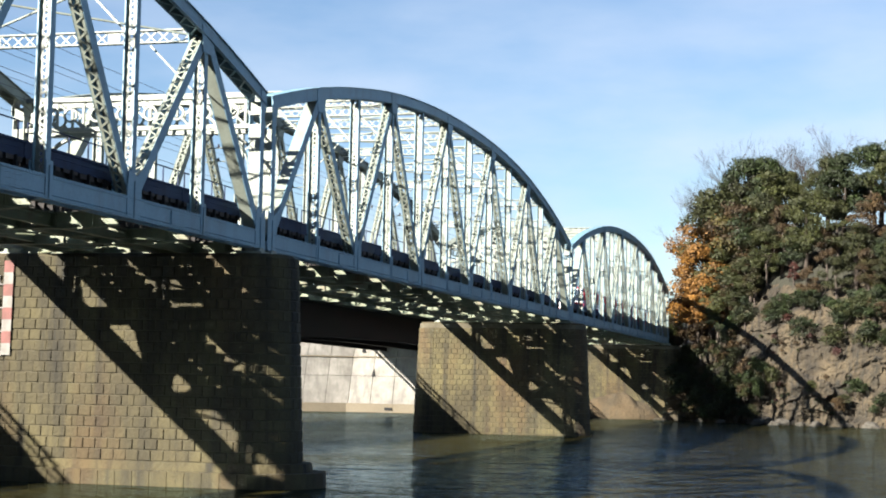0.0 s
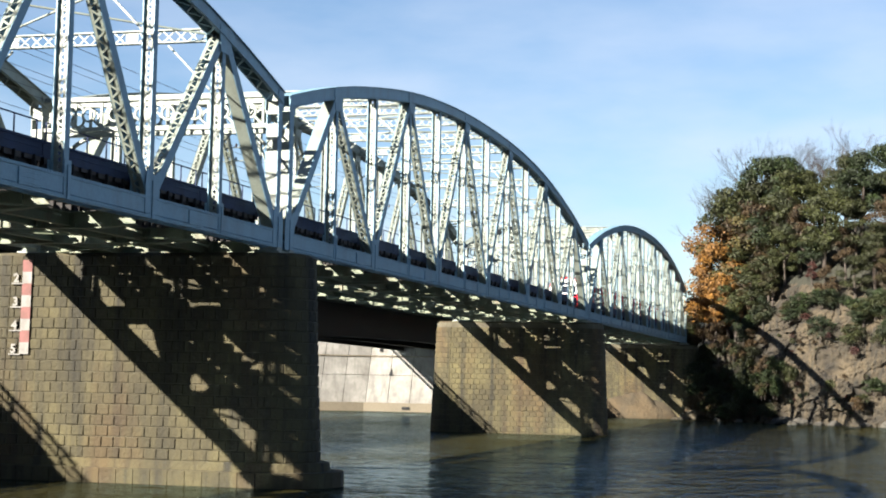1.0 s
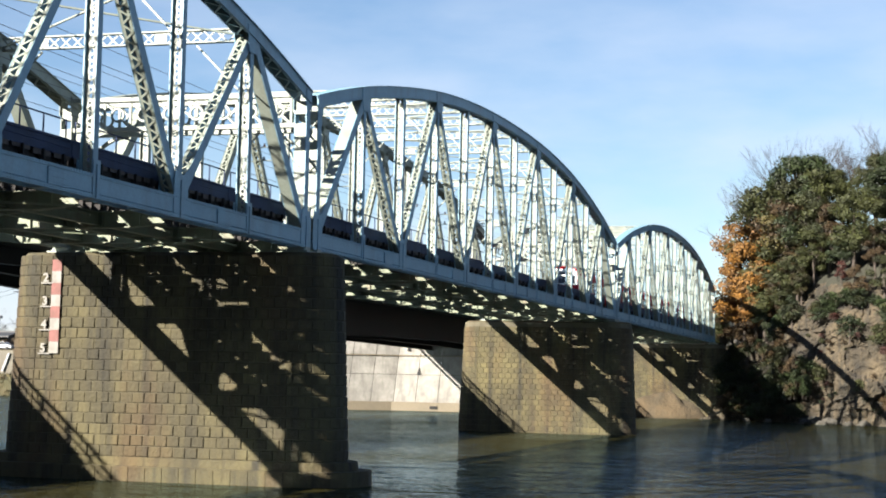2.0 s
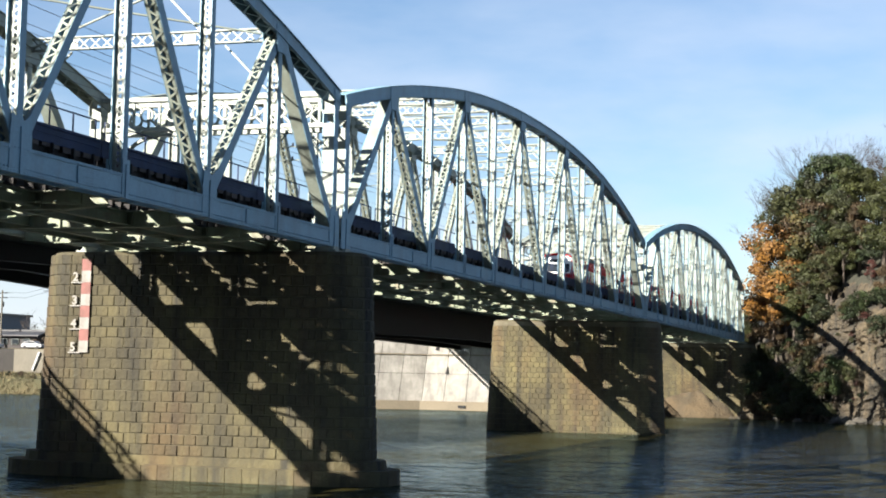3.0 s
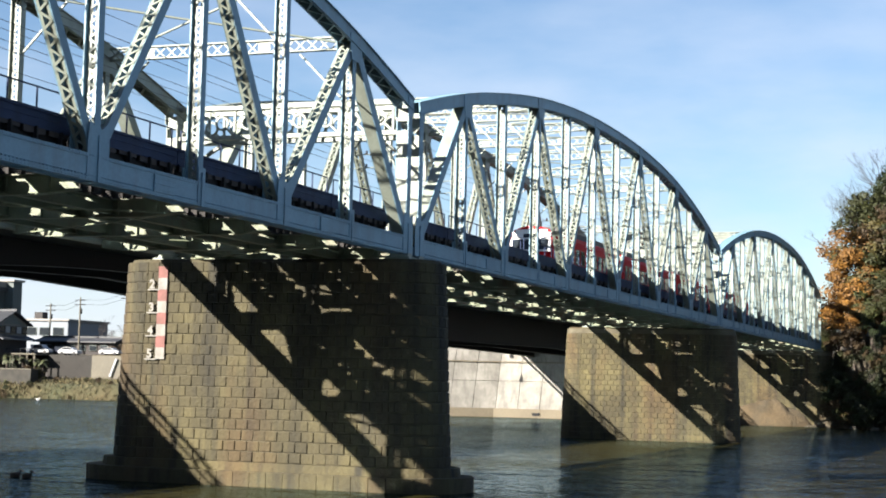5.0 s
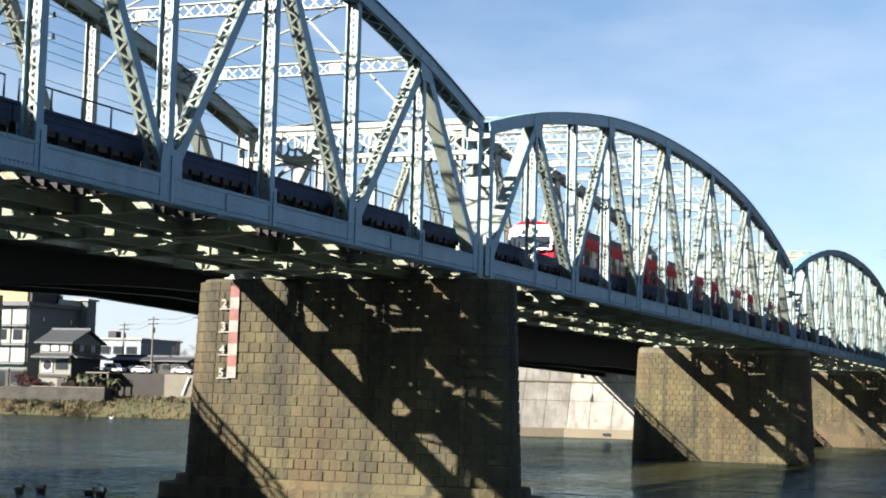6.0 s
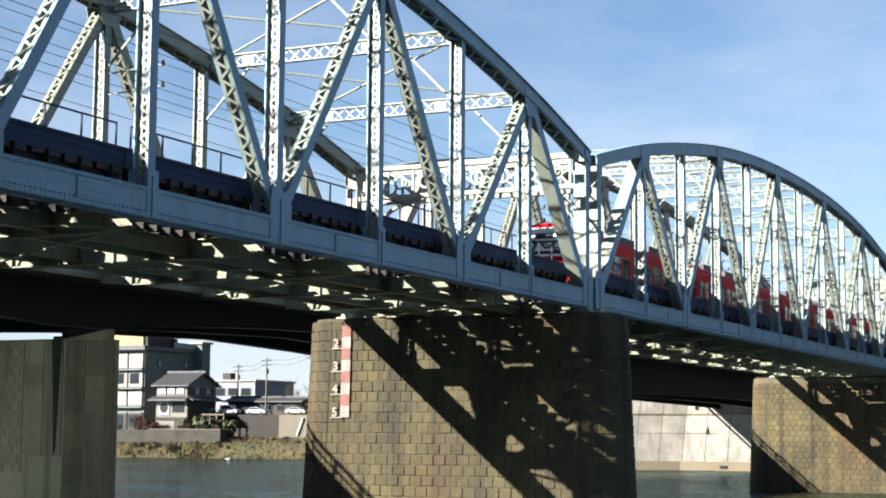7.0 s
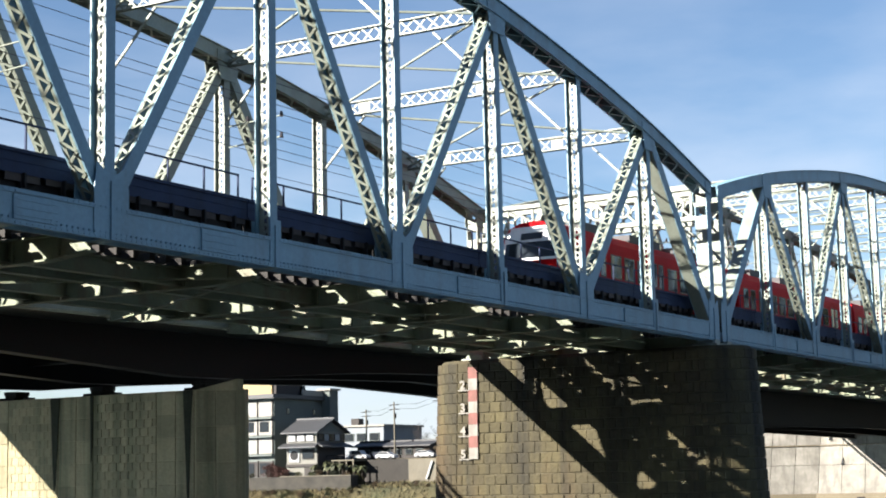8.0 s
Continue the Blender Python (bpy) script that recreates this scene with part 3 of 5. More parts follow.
def pier(xc, base=None, blocks=True, singles=300, label="weathered tan stone-block bridge pier with rounded noses"):
    t = thing("bridge_pier", (xc, 0, 0), label=label, category="pier", group="piers of the rail bridge", kind="structure")
    zlo = 0.68 if base else -1.2
    hx = lambda z: 1.90 - 0.0208 * (z - 0.7)
    ya = lambda z: -2.05 + 0.0462 * (z - 0.7)
    yb = lambda z: 13.45 - 0.0462 * (z - 0.7)
    top = 9.45
    core = Build()
    loft(core, pier_outline(zlo, hx(zlo) - 0.02, ya(zlo) + 0.02, yb(zlo) - 0.02), pier_outline(top - 0.02, hx(top) - 0.02, ya(top) + 0.02, yb(top) - 0.02))
    part("core", core, MORTAR if blocks else STONE, t)
    cap = Build()
    loft(cap, pier_outline(top - 0.02, hx(top) - 0.12, ya(top) + 0.12, yb(top) - 0.12), pier_outline(top + 0.1, hx(top) - 0.2, ya(top) + 0.2, yb(top) - 0.2))
    part("cap", cap, STONE, t)
    # bearing seats below the truss ends
    for y in (0.0, W):
        for s in (-1, 1):
            b = Build()
            b.box((s * 0.7 - 0.5, y - 0.55, top + 0.1), (s * 0.7 + 0.5, y + 0.55, top + 0.2))
            b.prism([(s * 0.7 - 0.4, y - 0.4, top + 0.2), (s * 0.7 + 0.4, y - 0.4, top + 0.2), (s * 0.7 + 0.2, y - 0.4, Z0 + 0.02), (s * 0.7 - 0.2, y - 0.4, Z0 + 0.02)], (0, 0.8, 0))
            part("bearing_shoe", b, STEEL_PALE, t, "pale steel bearing shoe")
    if base:
        b = Build()
        loft(b, pier_outline(-1.5, 2.42, -3.1, 14.75), pier_outline(0.62, 2.38, -3.05, 14.70))
        part("plinth", b, STONE, t, "worn stone plinth at the waterline")
        # dressed stones of the plinth's face
        for i in range(16):
            y = -0.25 + 0.76 * i
            part("plinth_stone", Build().box((-2.46, y + 0.012, -0.3), (-2.3, y + 0.748, 0.58)), STONE, t)
        b = Build()
        loft(b, pier_outline(0.62, 2.12, -2.5, 13.95), pier_outline(0.98, 2.08, -2.45, 13.9))
        part("plinth_course", b, STONE, t)
    if not blocks:
        return t
    rng = random.Random(int(xc * 10) + 5)
    course = 0.445
    flat = {}
    rest = Build()
    made = 0
    z = zlo + (0.3 if base else 0.0)
    row = 0
    tilt = math.atan(0.0208)
    while z + course < top + 0.02:
        zc = z + course / 2
        r = hx(zc)
        y0, y1 = ya(zc) + r, yb(zc) - r
        n = 21
        wlen = (y1 - y0) / n
        shift = 0.5 * (row % 2)
        key = round(wlen, 2)
        cells = [(y0 + (i + shift) * wlen, y0 + (i + 1 + shift) * wlen) for i in range(n)]
        if row % 2:
            cells = [(y0, y0 + wlen / 2)] + cells[:-1] + [(y1 - wlen / 2, y1)]
        for ca, cb in cells:
            full = abs(cb - ca - wlen) < 1e-3
            if full and made < singles:
                if key not in flat:
                    flat[key] = [block_build(wlen, course, bulge=q).mesh("stone_block", STONE) for q in (0.014, 0.024, 0.038)]
                ob = new("stone_block", rng.choice(flat[key]))
                ob.parent = t
                ob.location = (-r + rng.uniform(-0.012, 0.012), (ca + cb) / 2, zc)
                ob.rotation_euler = (0, tilt + rng.uniform(-0.008, 0.008), rng.uniform(-0.008, 0.008))
                made += 1
            else:
                src = block_build(cb - ca, course)
                k = len(rest.v)
                rest.v += [(-r + vx + vz * 0.0208, (ca + cb) / 2 + vy, zc + vz) for vx, vy, vz in src.v]
                rest.f += [tuple(k + i for i in f) for f in src.f]
        # rounded noses
        for yc, sgn in ((y0, -1), (y1, 1)):
            m = 11
            edges = [i / m for i in range(m + 1)] if row % 2 == 0 else [0] + [(i + 0.5) / m for i in range(m)] + [1]
            for e0, e1 in zip(edges, edges[1:]):
                a0, a1 = math.pi * e0, math.pi * e1
                am = (a0 + a1) / 2
                src = block_build(2 * r * math.sin((a1 - a0) / 2) + 0.02, course)
                k = len(rest.v)
                nx, ny = -math.cos(am), sgn * math.sin(am)
                tx, ty = -ny, nx
                rr = r * math.cos((a1 - a0) / 2) + 0.01
                cx, cy = nx * rr, yc + ny * rr
                rest.v += [(cx - nx * vx + tx * vy, cy - ny * vx + ty * vy, zc + vz) for vx, vy, vz in src.v]
                rest.f += [tuple(k + j for j in f) for f in src.f]
        z += course
        row += 1
    tagged(part("nose_and_end_blocks", rest, STONE, t), kind="stuff")
    return t


# ---- road bridge beyond ----
ROAD_LOW = [(-150, 9.5), (-76, 9.5), (-56, 10.5), (-38, 10.8), (-18, 10.4), (0, 9.5), (8, 10.1), (16, 10.55), (30, 10.9), (44, 10.55), (60, 9.6), (76, 8.25), (90, 8.55), (115, 8.75), (140, 8.5), (163, 8.2), (200, 8.0)]


def road_low(x):
    for (a, c), (d, e) in zip(ROAD_LOW, ROAD_LOW[1:]):
        if x <= d:
            return c + (e - c) * (x - a) / (d - a)
    return 8.0


def road_bridge():
    t = thing("road_bridge", label="dark brown steel girder road bridge with concrete deck", category="bridge")
    xs = [-150 + 4 * i for i in range(88)]
    n = len(xs)
    for y in (26.3, 32.9, 38.9):
        web, flange = Build(), Build()
        for half, low, tall, bd in ((0.02, 0.0, None, web), (0.38, -0.05, 0.0, flange)):
            k = len(bd.v)
            for x in xs:
                z = road_low(x)
                zt = 11.7 if tall is None else z
                bd.v += [(x, y - half, z + low), (x, y + half, z + low), (x, y + half, zt), (x, y - half, zt)]
            for i in range(n - 1):
                p = k + 4 * i
                for j in range(4):
                    q = (j + 1) % 4
                    bd.f.append((p + j, p + 4 + j, p + 4 + q, p + q))
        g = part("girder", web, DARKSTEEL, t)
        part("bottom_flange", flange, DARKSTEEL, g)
    for i in range(34):
        x = -145 + 10 * i
        b = Build()
        z = road_low(x) + 0.5
        b.box((x - 0.1, 26.3, z), (x + 0.1, 38.9, z + 0.1)).box((x - 0.1, 26.3, 11.2), (x + 0.1, 38.9, 11.3))
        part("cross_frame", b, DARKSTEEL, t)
    # pale tubes added below the deck for the lit lines along the girder flanges
    for y, z in ((40.0, 0.25), (41.2, 0.65)):
        b = Build()
        for x in xs:
            b.v += [(x, y + 0.14 * math.cos(q * math.pi / 4), road_low(x) + z + 0.14 * math.sin(q * math.pi / 4)) for q in range(8)]
        for i in range(n - 1):
            for j in range(8):
                b.f.append((8 * i + j, 8 * i + (j + 1) % 8, 8 * i + 8 + (j + 1) % 8, 8 * i + 8 + j))
        part("lit_edge_tube", b, CONCRETE, t, "pale tube added for a lit flange edge under the deck")
    part("deck", Build().box((-150, 22.2, 11.7), (200, 43.4, 12.0)), CONCRETE, t)
    for y in (22.1, 43.1):
        part("kerb_beam", Build().box((-150, y, 11.55), (200, y + 0.35, 12.22)), CONCRETE, t)
    for y in (22.25, 43.25):
        for z, r in ((12.62, 0.05), (13.02, 0.07)):
            part("railing_bar", Build().box((-150, y - r, z - r), (200, y + r, z + r)), DARKSTEEL, t)
        b = Build()
        for i in range(175):
            x = -150 + 2 * i
            b.box((x - 0.06, y - 0.05, 12.2), (x + 0.06, y + 0.05, 13.0))
        tagged(part("railing_posts", b, DARKSTEEL, t), kind="stuff")
    return t


road_bridge()
PIERSTONE = mat("road_pier_stone", (0.50, 0.44, 0.27), (0.35, 0.31, 0.185), rough=0.9, scale=0.5, fine=6, bump=0.5, vary=0.16, streak=(0.045, 0.055, 0.026), streak_amount=0.75, coords="Position", base_scale=0.46)


MOSS = mat("dark_moss", (0.050, 0.056, 0.026), (0.022, 0.026, 0.012), rough=0.95, scale=1.5, fine=7, bump=0.6, mix=0.9, coords="Position")


def road_pier(xc, clad):
    t = thing("road_bridge_pier", (xc, 0, 0), label="grey stone-clad concrete road bridge pier", category="pier", group="piers of the road bridge", kind="structure")
    b = Build()
    pts = [(-1.4, 25.7), (-0.45, 23.95), (0.0, 23.8), (0.45, 23.95), (1.4, 25.7), (1.4, 40), (0.5, 42.7), (-0.5, 42.7), (-1.4, 40)]
    b.prism([(x, y, -2) for x, y in pts], (0, 0, 10.92))
    # raised tip
    b.prism([(-1.4, 25.7, 8.92), (-0.45, 23.95, 8.92), (-0.45, 23.95, 9.4)], (0.5, 0, 0))
    part("shaft", b, PIERSTONE, t)
    for y in (26.3, 32.9, 38.9):
        b = Build()
        b.box((-0.7, y - 0.5, 8.9), (0.7, y + 0.5, 9.1)).box((-0.45, y - 0.4, 9.1), (0.45, y + 0.4, 9.25)).box((-0.5, y - 0.42, 9.25), (0.5, y + 0.42, max(9.27, road_low(xc) - 0.06)))
        for s in (-1, 1):
            b.box((-0.3, y + s * 0.9 - 0.14, 8.9), (0.3, y + s * 0.9 + 0.14, 9.12))
        part("bearing", b, DARKSTEEL, t, "dark steel bearing on the pier top")
    if not clad:
        return t
    # cladding: bands of large and of small stones
    rng = random.Random(3)
    for lo, hi, cols, h in ((25.78, 28.08, 2, 1.12), (28.14, 32.16, 8, 0.42), (32.22, 34.48, 2, 1.12), (34.54, 38.0, 7, 0.42), (38.06, 39.95, 2, 1.12)):
        w = (hi - lo) / cols
        meshes = [block_build(w, h, d=0.08, inset=0.02, bulge=q).mesh("cladding_stone", PIERSTONE) for q in (0.006, 0.012)]
        half = block_build(w / 2, h, d=0.08, inset=0.02, bulge=0.008).mesh("cladding_stone", PIERSTONE)
        for r in range(int(6.6 / h)):
            ys = [(lo + (c + 0.5) * w, meshes[rng.randrange(2)]) for c in range(cols)]
            if r % 2 and cols > 2:
                ys = [(lo + 0.25 * w, half)] + [(lo + (c + 1) * w, meshes[rng.randrange(2)]) for c in range(cols - 1)] + [(hi - 0.25 * w, half)]
            for y, me in ys:
                ob = new("cladding_stone", me)
                ob.parent = t
                ob.location = (-1.44 + rng.uniform(-0.006, 0.006), y, 8.9 - (r + 0.5) * h)
    # dark mossy runs below the bearings
    for y, w, low in ((26.15, 0.30, 3.4), (34.75, 0.34, 4.2), (32.3, 0.10, 5.6)):
        b = Build()
        b.prism([(-1.478, y - w, 8.9), (-1.478, y + w, 8.9), (-1.478, y + w * 0.7, 7.2), (-1.478, y + w * 0.45, 5.6), (-1.478, y + w * 0.15, low), (-1.478, y - w * 0.2, low + 0.3), (-1.478, y - w * 0.5, 6.2), (-1.478, y - w * 0.6, 7.5)], (0.03, 0, 0))
        part("moss_run", b, MOSS, t, "dark mossy stain running down the pier")
    # panels on the slanting nose
    pm = block_build(0.98, 1.7, d=0.1, inset=0.03, bulge=0.012).mesh("nose_panel", PIERSTONE)
    for c in range(2):
        for r in range(4):
            p = Vector((-1.4, 25.7, 0)).lerp(Vector((-0.45, 23.95, 0)), (c + 0.5) / 2)
            ob = new("nose_panel", pm)
            ob.parent = t
            ob.location = (p.x - 0.05, p.y - 0.02, 8.0 - r * 1.72)
            ob.rotation_euler = (0, 0, math.atan2(0.95, 1.75))
    return t


for x, c in ((0.0, True), (70.0, False), (-76.0, False)):
    road_pier(x, c)


# ---- land ----
ROCK = mat("cliff_rock", (0.175, 0.133, 0.072), (0.042, 0.033, 0.019), rough=0.95, scale=0.34, fine=2.6, bump=1.0, mix=1.0, streak=(0.010, 0.0095, 0.006), streak_amount=0.9, coords="Position", depth=0.45)
PALE_ROCK = mat("pale_boulder_rock", (0.13, 0.117, 0.09), (0.06, 0.054, 0.04), rough=0.9, scale=0.8, fine=3, bump=0.9, coords="Position", vary=0.25)
EARTH = mat("wooded_earth", (0.050, 0.048, 0.026), (0.030, 0.034, 0.018), rough=0.95, scale=0.15, fine=2, bump=0.6, coords="Position")
GRASS = mat("dry_grass", (0.17, 0.125, 0.05), (0.075, 0.085, 0.028), rough=0.95, scale=0.09, fine=2.2, bump=0.7, mix=0.9, coords="Position")
FARWOOD = mat("distant_wooded_hill", (0.026, 0.032, 0.020), (0.014, 0.018, 0.012), rough=1.0, scale=0.02, fine=0.12, bump=1.0, mix=0.9, coords="Position", depth=6.0)


def interp(x, pts):
    if x <= pts[0][0]:
        return pts[0][1]
    for (a, b), (c, d) in zip(pts, pts[1:]):
        if x <= c:
            return b + (d - b) * (x - a) / (c - a)
    return pts[-1][1]


FOOT = [(-130, 112), (-60, 122), (-25, 129.5), (-13, 134.5), (-4, 143), (2, 147), (14, 150)]
RISE = [(-16, 1.0), (-10, 0.86), (-4, 0.55), (1, 0.38), (3, 0.30), (14, 0.30)]
PROFILE = [(-3, -2.5), (0, 0.3), (1.5, 4), (3, 9), (5, 13.5), (10, 18), (18, 23), (28, 26), (60, 28)]


def cliff_z(x, y):
    return interp(x - interp(y, FOOT), PROFILE) * interp(y, RISE)


def ground_z(x, y):
    # behind the camera: unseen hill added to block low sky light
    if x < -30:
        return interp(x, [(-900, 190.0), (-400, 140.0), (-200, 72.0), (-140, 38.0), (-85, 3.2), (-58, 2.9), (-50, -3)])
    if y < 14:
        d = x - interp(y, FOOT)
        z = interp(d, [(-2, -3), (4, -3), (6, 8), (10, 15), (18, 20.5), (28, 24), (60, 26.5)]) * (interp(y, RISE) if d > 4 else 1)
        if y > 1:
            z = min(z, 9.6)
    elif y < 62:
        z = interp(x - 150, [(1, -3), (7, 9.4)])
    else:
        z = interp(x - 190, [(-7, -3), (-3, -0.2), (-2, 0.15), (0.6, 2.7), (8, 3.4), (12.4, 3.9), (12.6, 8.1), (20, 8.3)])
    # low wooded hills far off
    far = 0.0
    for hx, hy, s, h in ((1700, 30, 150, 100), (2300, -700, 400, 90), (2600, 900, 260, 35)):
        far += h * math.exp(-((x - hx) ** 2 + (y - hy) ** 2) / (2 * s * s))
    return z + (far if x > 500 else 0.0)


def ground():
    xs = [-900, -400, -200, -120, -80, -70, -62, -58, -55, -52, -50, -40, 0, 60, 100]
    xs += [104 + 1.5 * i for i in range(96)] + [202.4, 202.6, 206, 212, 225, 250, 300, 380, 480] + [600 + 90 * i for i in range(29)]
    xs = sorted(xs)
    ys = [-2600 + 200 * i for i in range(12)] + [-220, -160] + [-132 + 3 * i for i in range(66)] + [70 + 10 * i for i in range(14)] + [240, 300, 400, 520, 660, 800, 1000, 1300, 1700, 2200, 2800]
    b = Build()
    for x in xs:
        for y in ys:
            b.v.append((x, y, ground_z(x, y) + (0.3 * noise.noise((x * 0.13, y * 0.13, 0)) if 100 < x < 600 and not (x > 202 and y > 62) else 0)))
    m = len(ys)
    for i in range(len(xs) - 1):
        for j in range(m - 1):
            b.f.append((i * m + j, (i + 1) * m + j, (i + 1) * m + j + 1, i * m + j + 1))
    me = bpy.data.meshes.new("ground")
    me.from_pydata(b.v, [], b.f)
    me.materials.append(GRASS)
    me.materials.append(EARTH)
    me.materials.append(FARWOOD)
    for p in me.polygons:
        c = p.center
        # the added hill and unseen near bank get dark materials to cut bounce light
        p.material_index = 2 if c.x > 560 or c.x < -100 else 1 if (c.y < 20 and 100 < c.x) or c.x < -66 else 0
    me.shade_smooth()
    tagged(new("ground", me), "dry grass river bank and wooded land, with an added hill behind the camera", "ground", kind="structure")


ground()


def rock_relief(y, z):
    """How far the rock stands out: swells, tilted joint blocks at three sizes, and cracks."""
    q = Vector((3.7, y * 0.13, z * 0.16))
    out = noise.fractal(q * 1.2, 1.0, 2.0, 3) * 0.9
    wy = y + 0.9 * noise.noise(q * 5.0)
    wz = z + 0.9 * noise.noise(q * 5.0 + Vector((7, 0, 0)))
    for s, a in ((0.26, 0.55), (0.62, 0.20), (1.35, 0.10)):
        out += a * (noise.cell(Vector((2.5, wy * s * 0.8 + wz * s * 0.35, wz * s - wy * s * 0.3))) - 0.5)
    out -= 0.5 * max(0.0, 1 - abs(noise.noise(q * 2.3 + Vector((0, 0, 4)))) * 11)
    return out + 0.2 * noise.noise(q * 17) + 0.3 * noise.noise(q * 7)


def cliff():
    b = Build()
    ys = [14 - 0.45 * i for i in range(36)] + [-2.2 - 0.24 * i for i in range(120)] + [-31.5 - 0.8 * i for i in range(90)]
    ss = [-3, -1.5, -0.5] + [0.09 * i for i in range(58)] + [5.4 + 0.3 * i for i in range(14)] + [10 + 1.2 * i for i in range(20)]
    for y in ys:
        f = interp(y, FOOT)
        for s in ss:
            z = interp(s, PROFILE) * interp(y, RISE)
            hollow = 2.2 * math.exp(-((y + 7) / 7) ** 2 - ((z - 3) / 3.5) ** 2)
            q = Vector((f * 0.05, y * 0.16, z * 0.20))
            b.v.append((f + s - rock_relief(y, z) - 0.3 + hollow, y + 0.25 * noise.noise(q * 6), z + 0.35 * noise.noise(q * 5 + Vector((9, 0, 0)))))
    m = len(ss)
    for i in range(len(ys) - 1):
        for j in range(m - 1):
            b.f.append((i * m + j, i * m + j + 1, (i + 1) * m + j + 1, (i + 1) * m + j))
    me = bpy.data.meshes.new("cliff")
    me.from_pydata(b.v, [], b.f)
    me.materials.append(ROCK)
    me.materials.append(EARTH)
    for p in me.polygons:
        p.material_index = 1 if p.center.z > 17 or p.center.y > 4 else 0
    tagged(new("cliff", me), "steep brown rock cliff above the river", "cliff", kind="structure")


cliff()


def boulder(rng, r):
    bm = bmesh.new()
    bmesh.ops.create_icosphere(bm, subdivisions=3, radius=r)
    o = Vector((rng.uniform(0, 99), 0, 0))
    for v in bm.verts:
        k = 1 + 0.35 * noise.noise(v.co / r * 1.1 + o) + 0.18 * noise.cell(v.co / r * 1.6 + o)
        v.co = Vector((v.co.x * k, v.co.y * k * 1.25, v.co.z * k * 0.75))
    me = bpy.data.meshes.new("boulder")
    bm.to_mesh(me)
    bm.free()
    me.materials.append(PALE_ROCK)
    return me


def boulders():
    rng = random.Random(8)
    for y, r in ((-12.6, 0.55), (-13.6, 0.95), (-14.6, 0.5), (-15.4, 0.75), (-17.6, 0.45), (-19.4, 0.6), (-23.0, 0.5), (-25.5, 0.7), (-8.0, 0.4), (-5.2, 0.4)):
        x = interp(y, FOOT) - 1.5 + rng.uniform(-0.5, 0.6)
        ob = new("boulder", boulder(rng, r))
        ob.location = (x, y, 0.25 * r)
        tagged(ob, "pale weathered boulder at the foot of the cliff", "boulder", "boulders at the water")


boulders()


# ---- trees ----
def leaf_mat(name, col, col2):
    return mat(name, col, col2, rough=0.65, scale=0.6, fine=3, bump=0, vary=0.34, mix=0.9, coords="Position", spec=0.3)


LEAF = {
    "green": leaf_mat("dark_green_leaves", (0.040, 0.064, 0.010), (0.016, 0.026, 0.007)),
    "olive": leaf_mat("olive_leaves", (0.066, 0.074, 0.012), (0.028, 0.035, 0.008)),
    "yellow": leaf_mat("yellow_green_leaves", (0.095, 0.076, 0.016), (0.050, 0.049, 0.013)),
    "orange": leaf_mat("orange_autumn_leaves", (0.46, 0.215, 0.030), (0.24, 0.115, 0.022)),
    "brown": leaf_mat("brown_autumn_leaves", (0.12, 0.072, 0.022), (0.055, 0.036, 0.014)),
    "red": leaf_mat("red_autumn_leaves", (0.12, 0.036, 0.024), (0.065, 0.027, 0.019)),
}
BARK = mat("bark", (0.13, 0.10, 0.075), (0.07, 0.055, 0.045), rough=0.9, scale=2, fine=9, bump=0.5)


def crown_build(seed, h, r, leaves=9500, size=0.215):
    """Leaves on many lobes; height h and radius r of the crown, base at 0."""
    rng = random.Random(seed)
    b = Build()
    lobes = []
    for i in range(27):
        a, q = rng.uniform(0, 6.283), math.sqrt(rng.random())
        z = rng.uniform(0.12, 0.92)
        w = (1 - (2 * z - 0.85) ** 2 * 0.7)
        lobes.append((Vector((math.cos(a) * q * r * 0.72 * w, math.sin(a) * q * r * 0.72 * w, z * h)), rng.uniform(0.15, 0.33) * r))
    for i in range(leaves):
        c, lr = lobes[rng.randrange(27)]
        d = Vector((rng.gauss(0, 1), rng.gauss(0, 1), rng.gauss(0.25, 1))).normalized()
        p = c + Vector((d.x, d.y, d.z * 0.55)) * (lr * (1.02 - 0.5 * rng.random() ** 2)) + Vector((rng.gauss(0, 0.035), rng.gauss(0, 0.035), rng.gauss(0, 0.035))) * r
        n = (d + Vector((rng.gauss(0, 0.55), rng.gauss(0, 0.55), rng.gauss(0.3, 0.5)))).normalized()
        s = n.orthogonal().normalized()
        t = n.cross(s)
        a = rng.uniform(0, 6.283)
        u, v = s * math.cos(a) + t * math.sin(a), t * math.cos(a) - s * math.sin(a)
        k = size * rng.uniform(0.55, 1.15)
        m = len(b.v)
        b.v += [tuple(p - u * k * 0.5), tuple(p + v * k * 0.32 + n * 0.05 * k), tuple(p + u * k * 0.6), tuple(p - v * k * 0.34)]
        b.f.append((m, m + 1, m + 2, m + 3))
    return b


def plain_mesh(b, name, material):
    me = bpy.data.meshes.new(name)
    me.from_pydata(b.v, [], b.f)
    me.materials.append(material)
    return me


def limbs(b, rng, p, d, length, r, depth, spread=0.55, n=3):
    q = p + d * length
    b.tube(p, q, r, r * 0.62, 5 if depth > 1 else 3, False)
    if depth == 0:
        return
    for i in range(n):
        e = (d + Vector((rng.gauss(0, spread), rng.gauss(0, spread), rng.gauss(0.12, spread * 0.5)))).normalized()
        limbs(b, rng, p.lerp(q, rng.uniform(0.55, 1.0)), e, length * rng.uniform(0.55, 0.78), r * 0.55, depth - 1, spread, n)


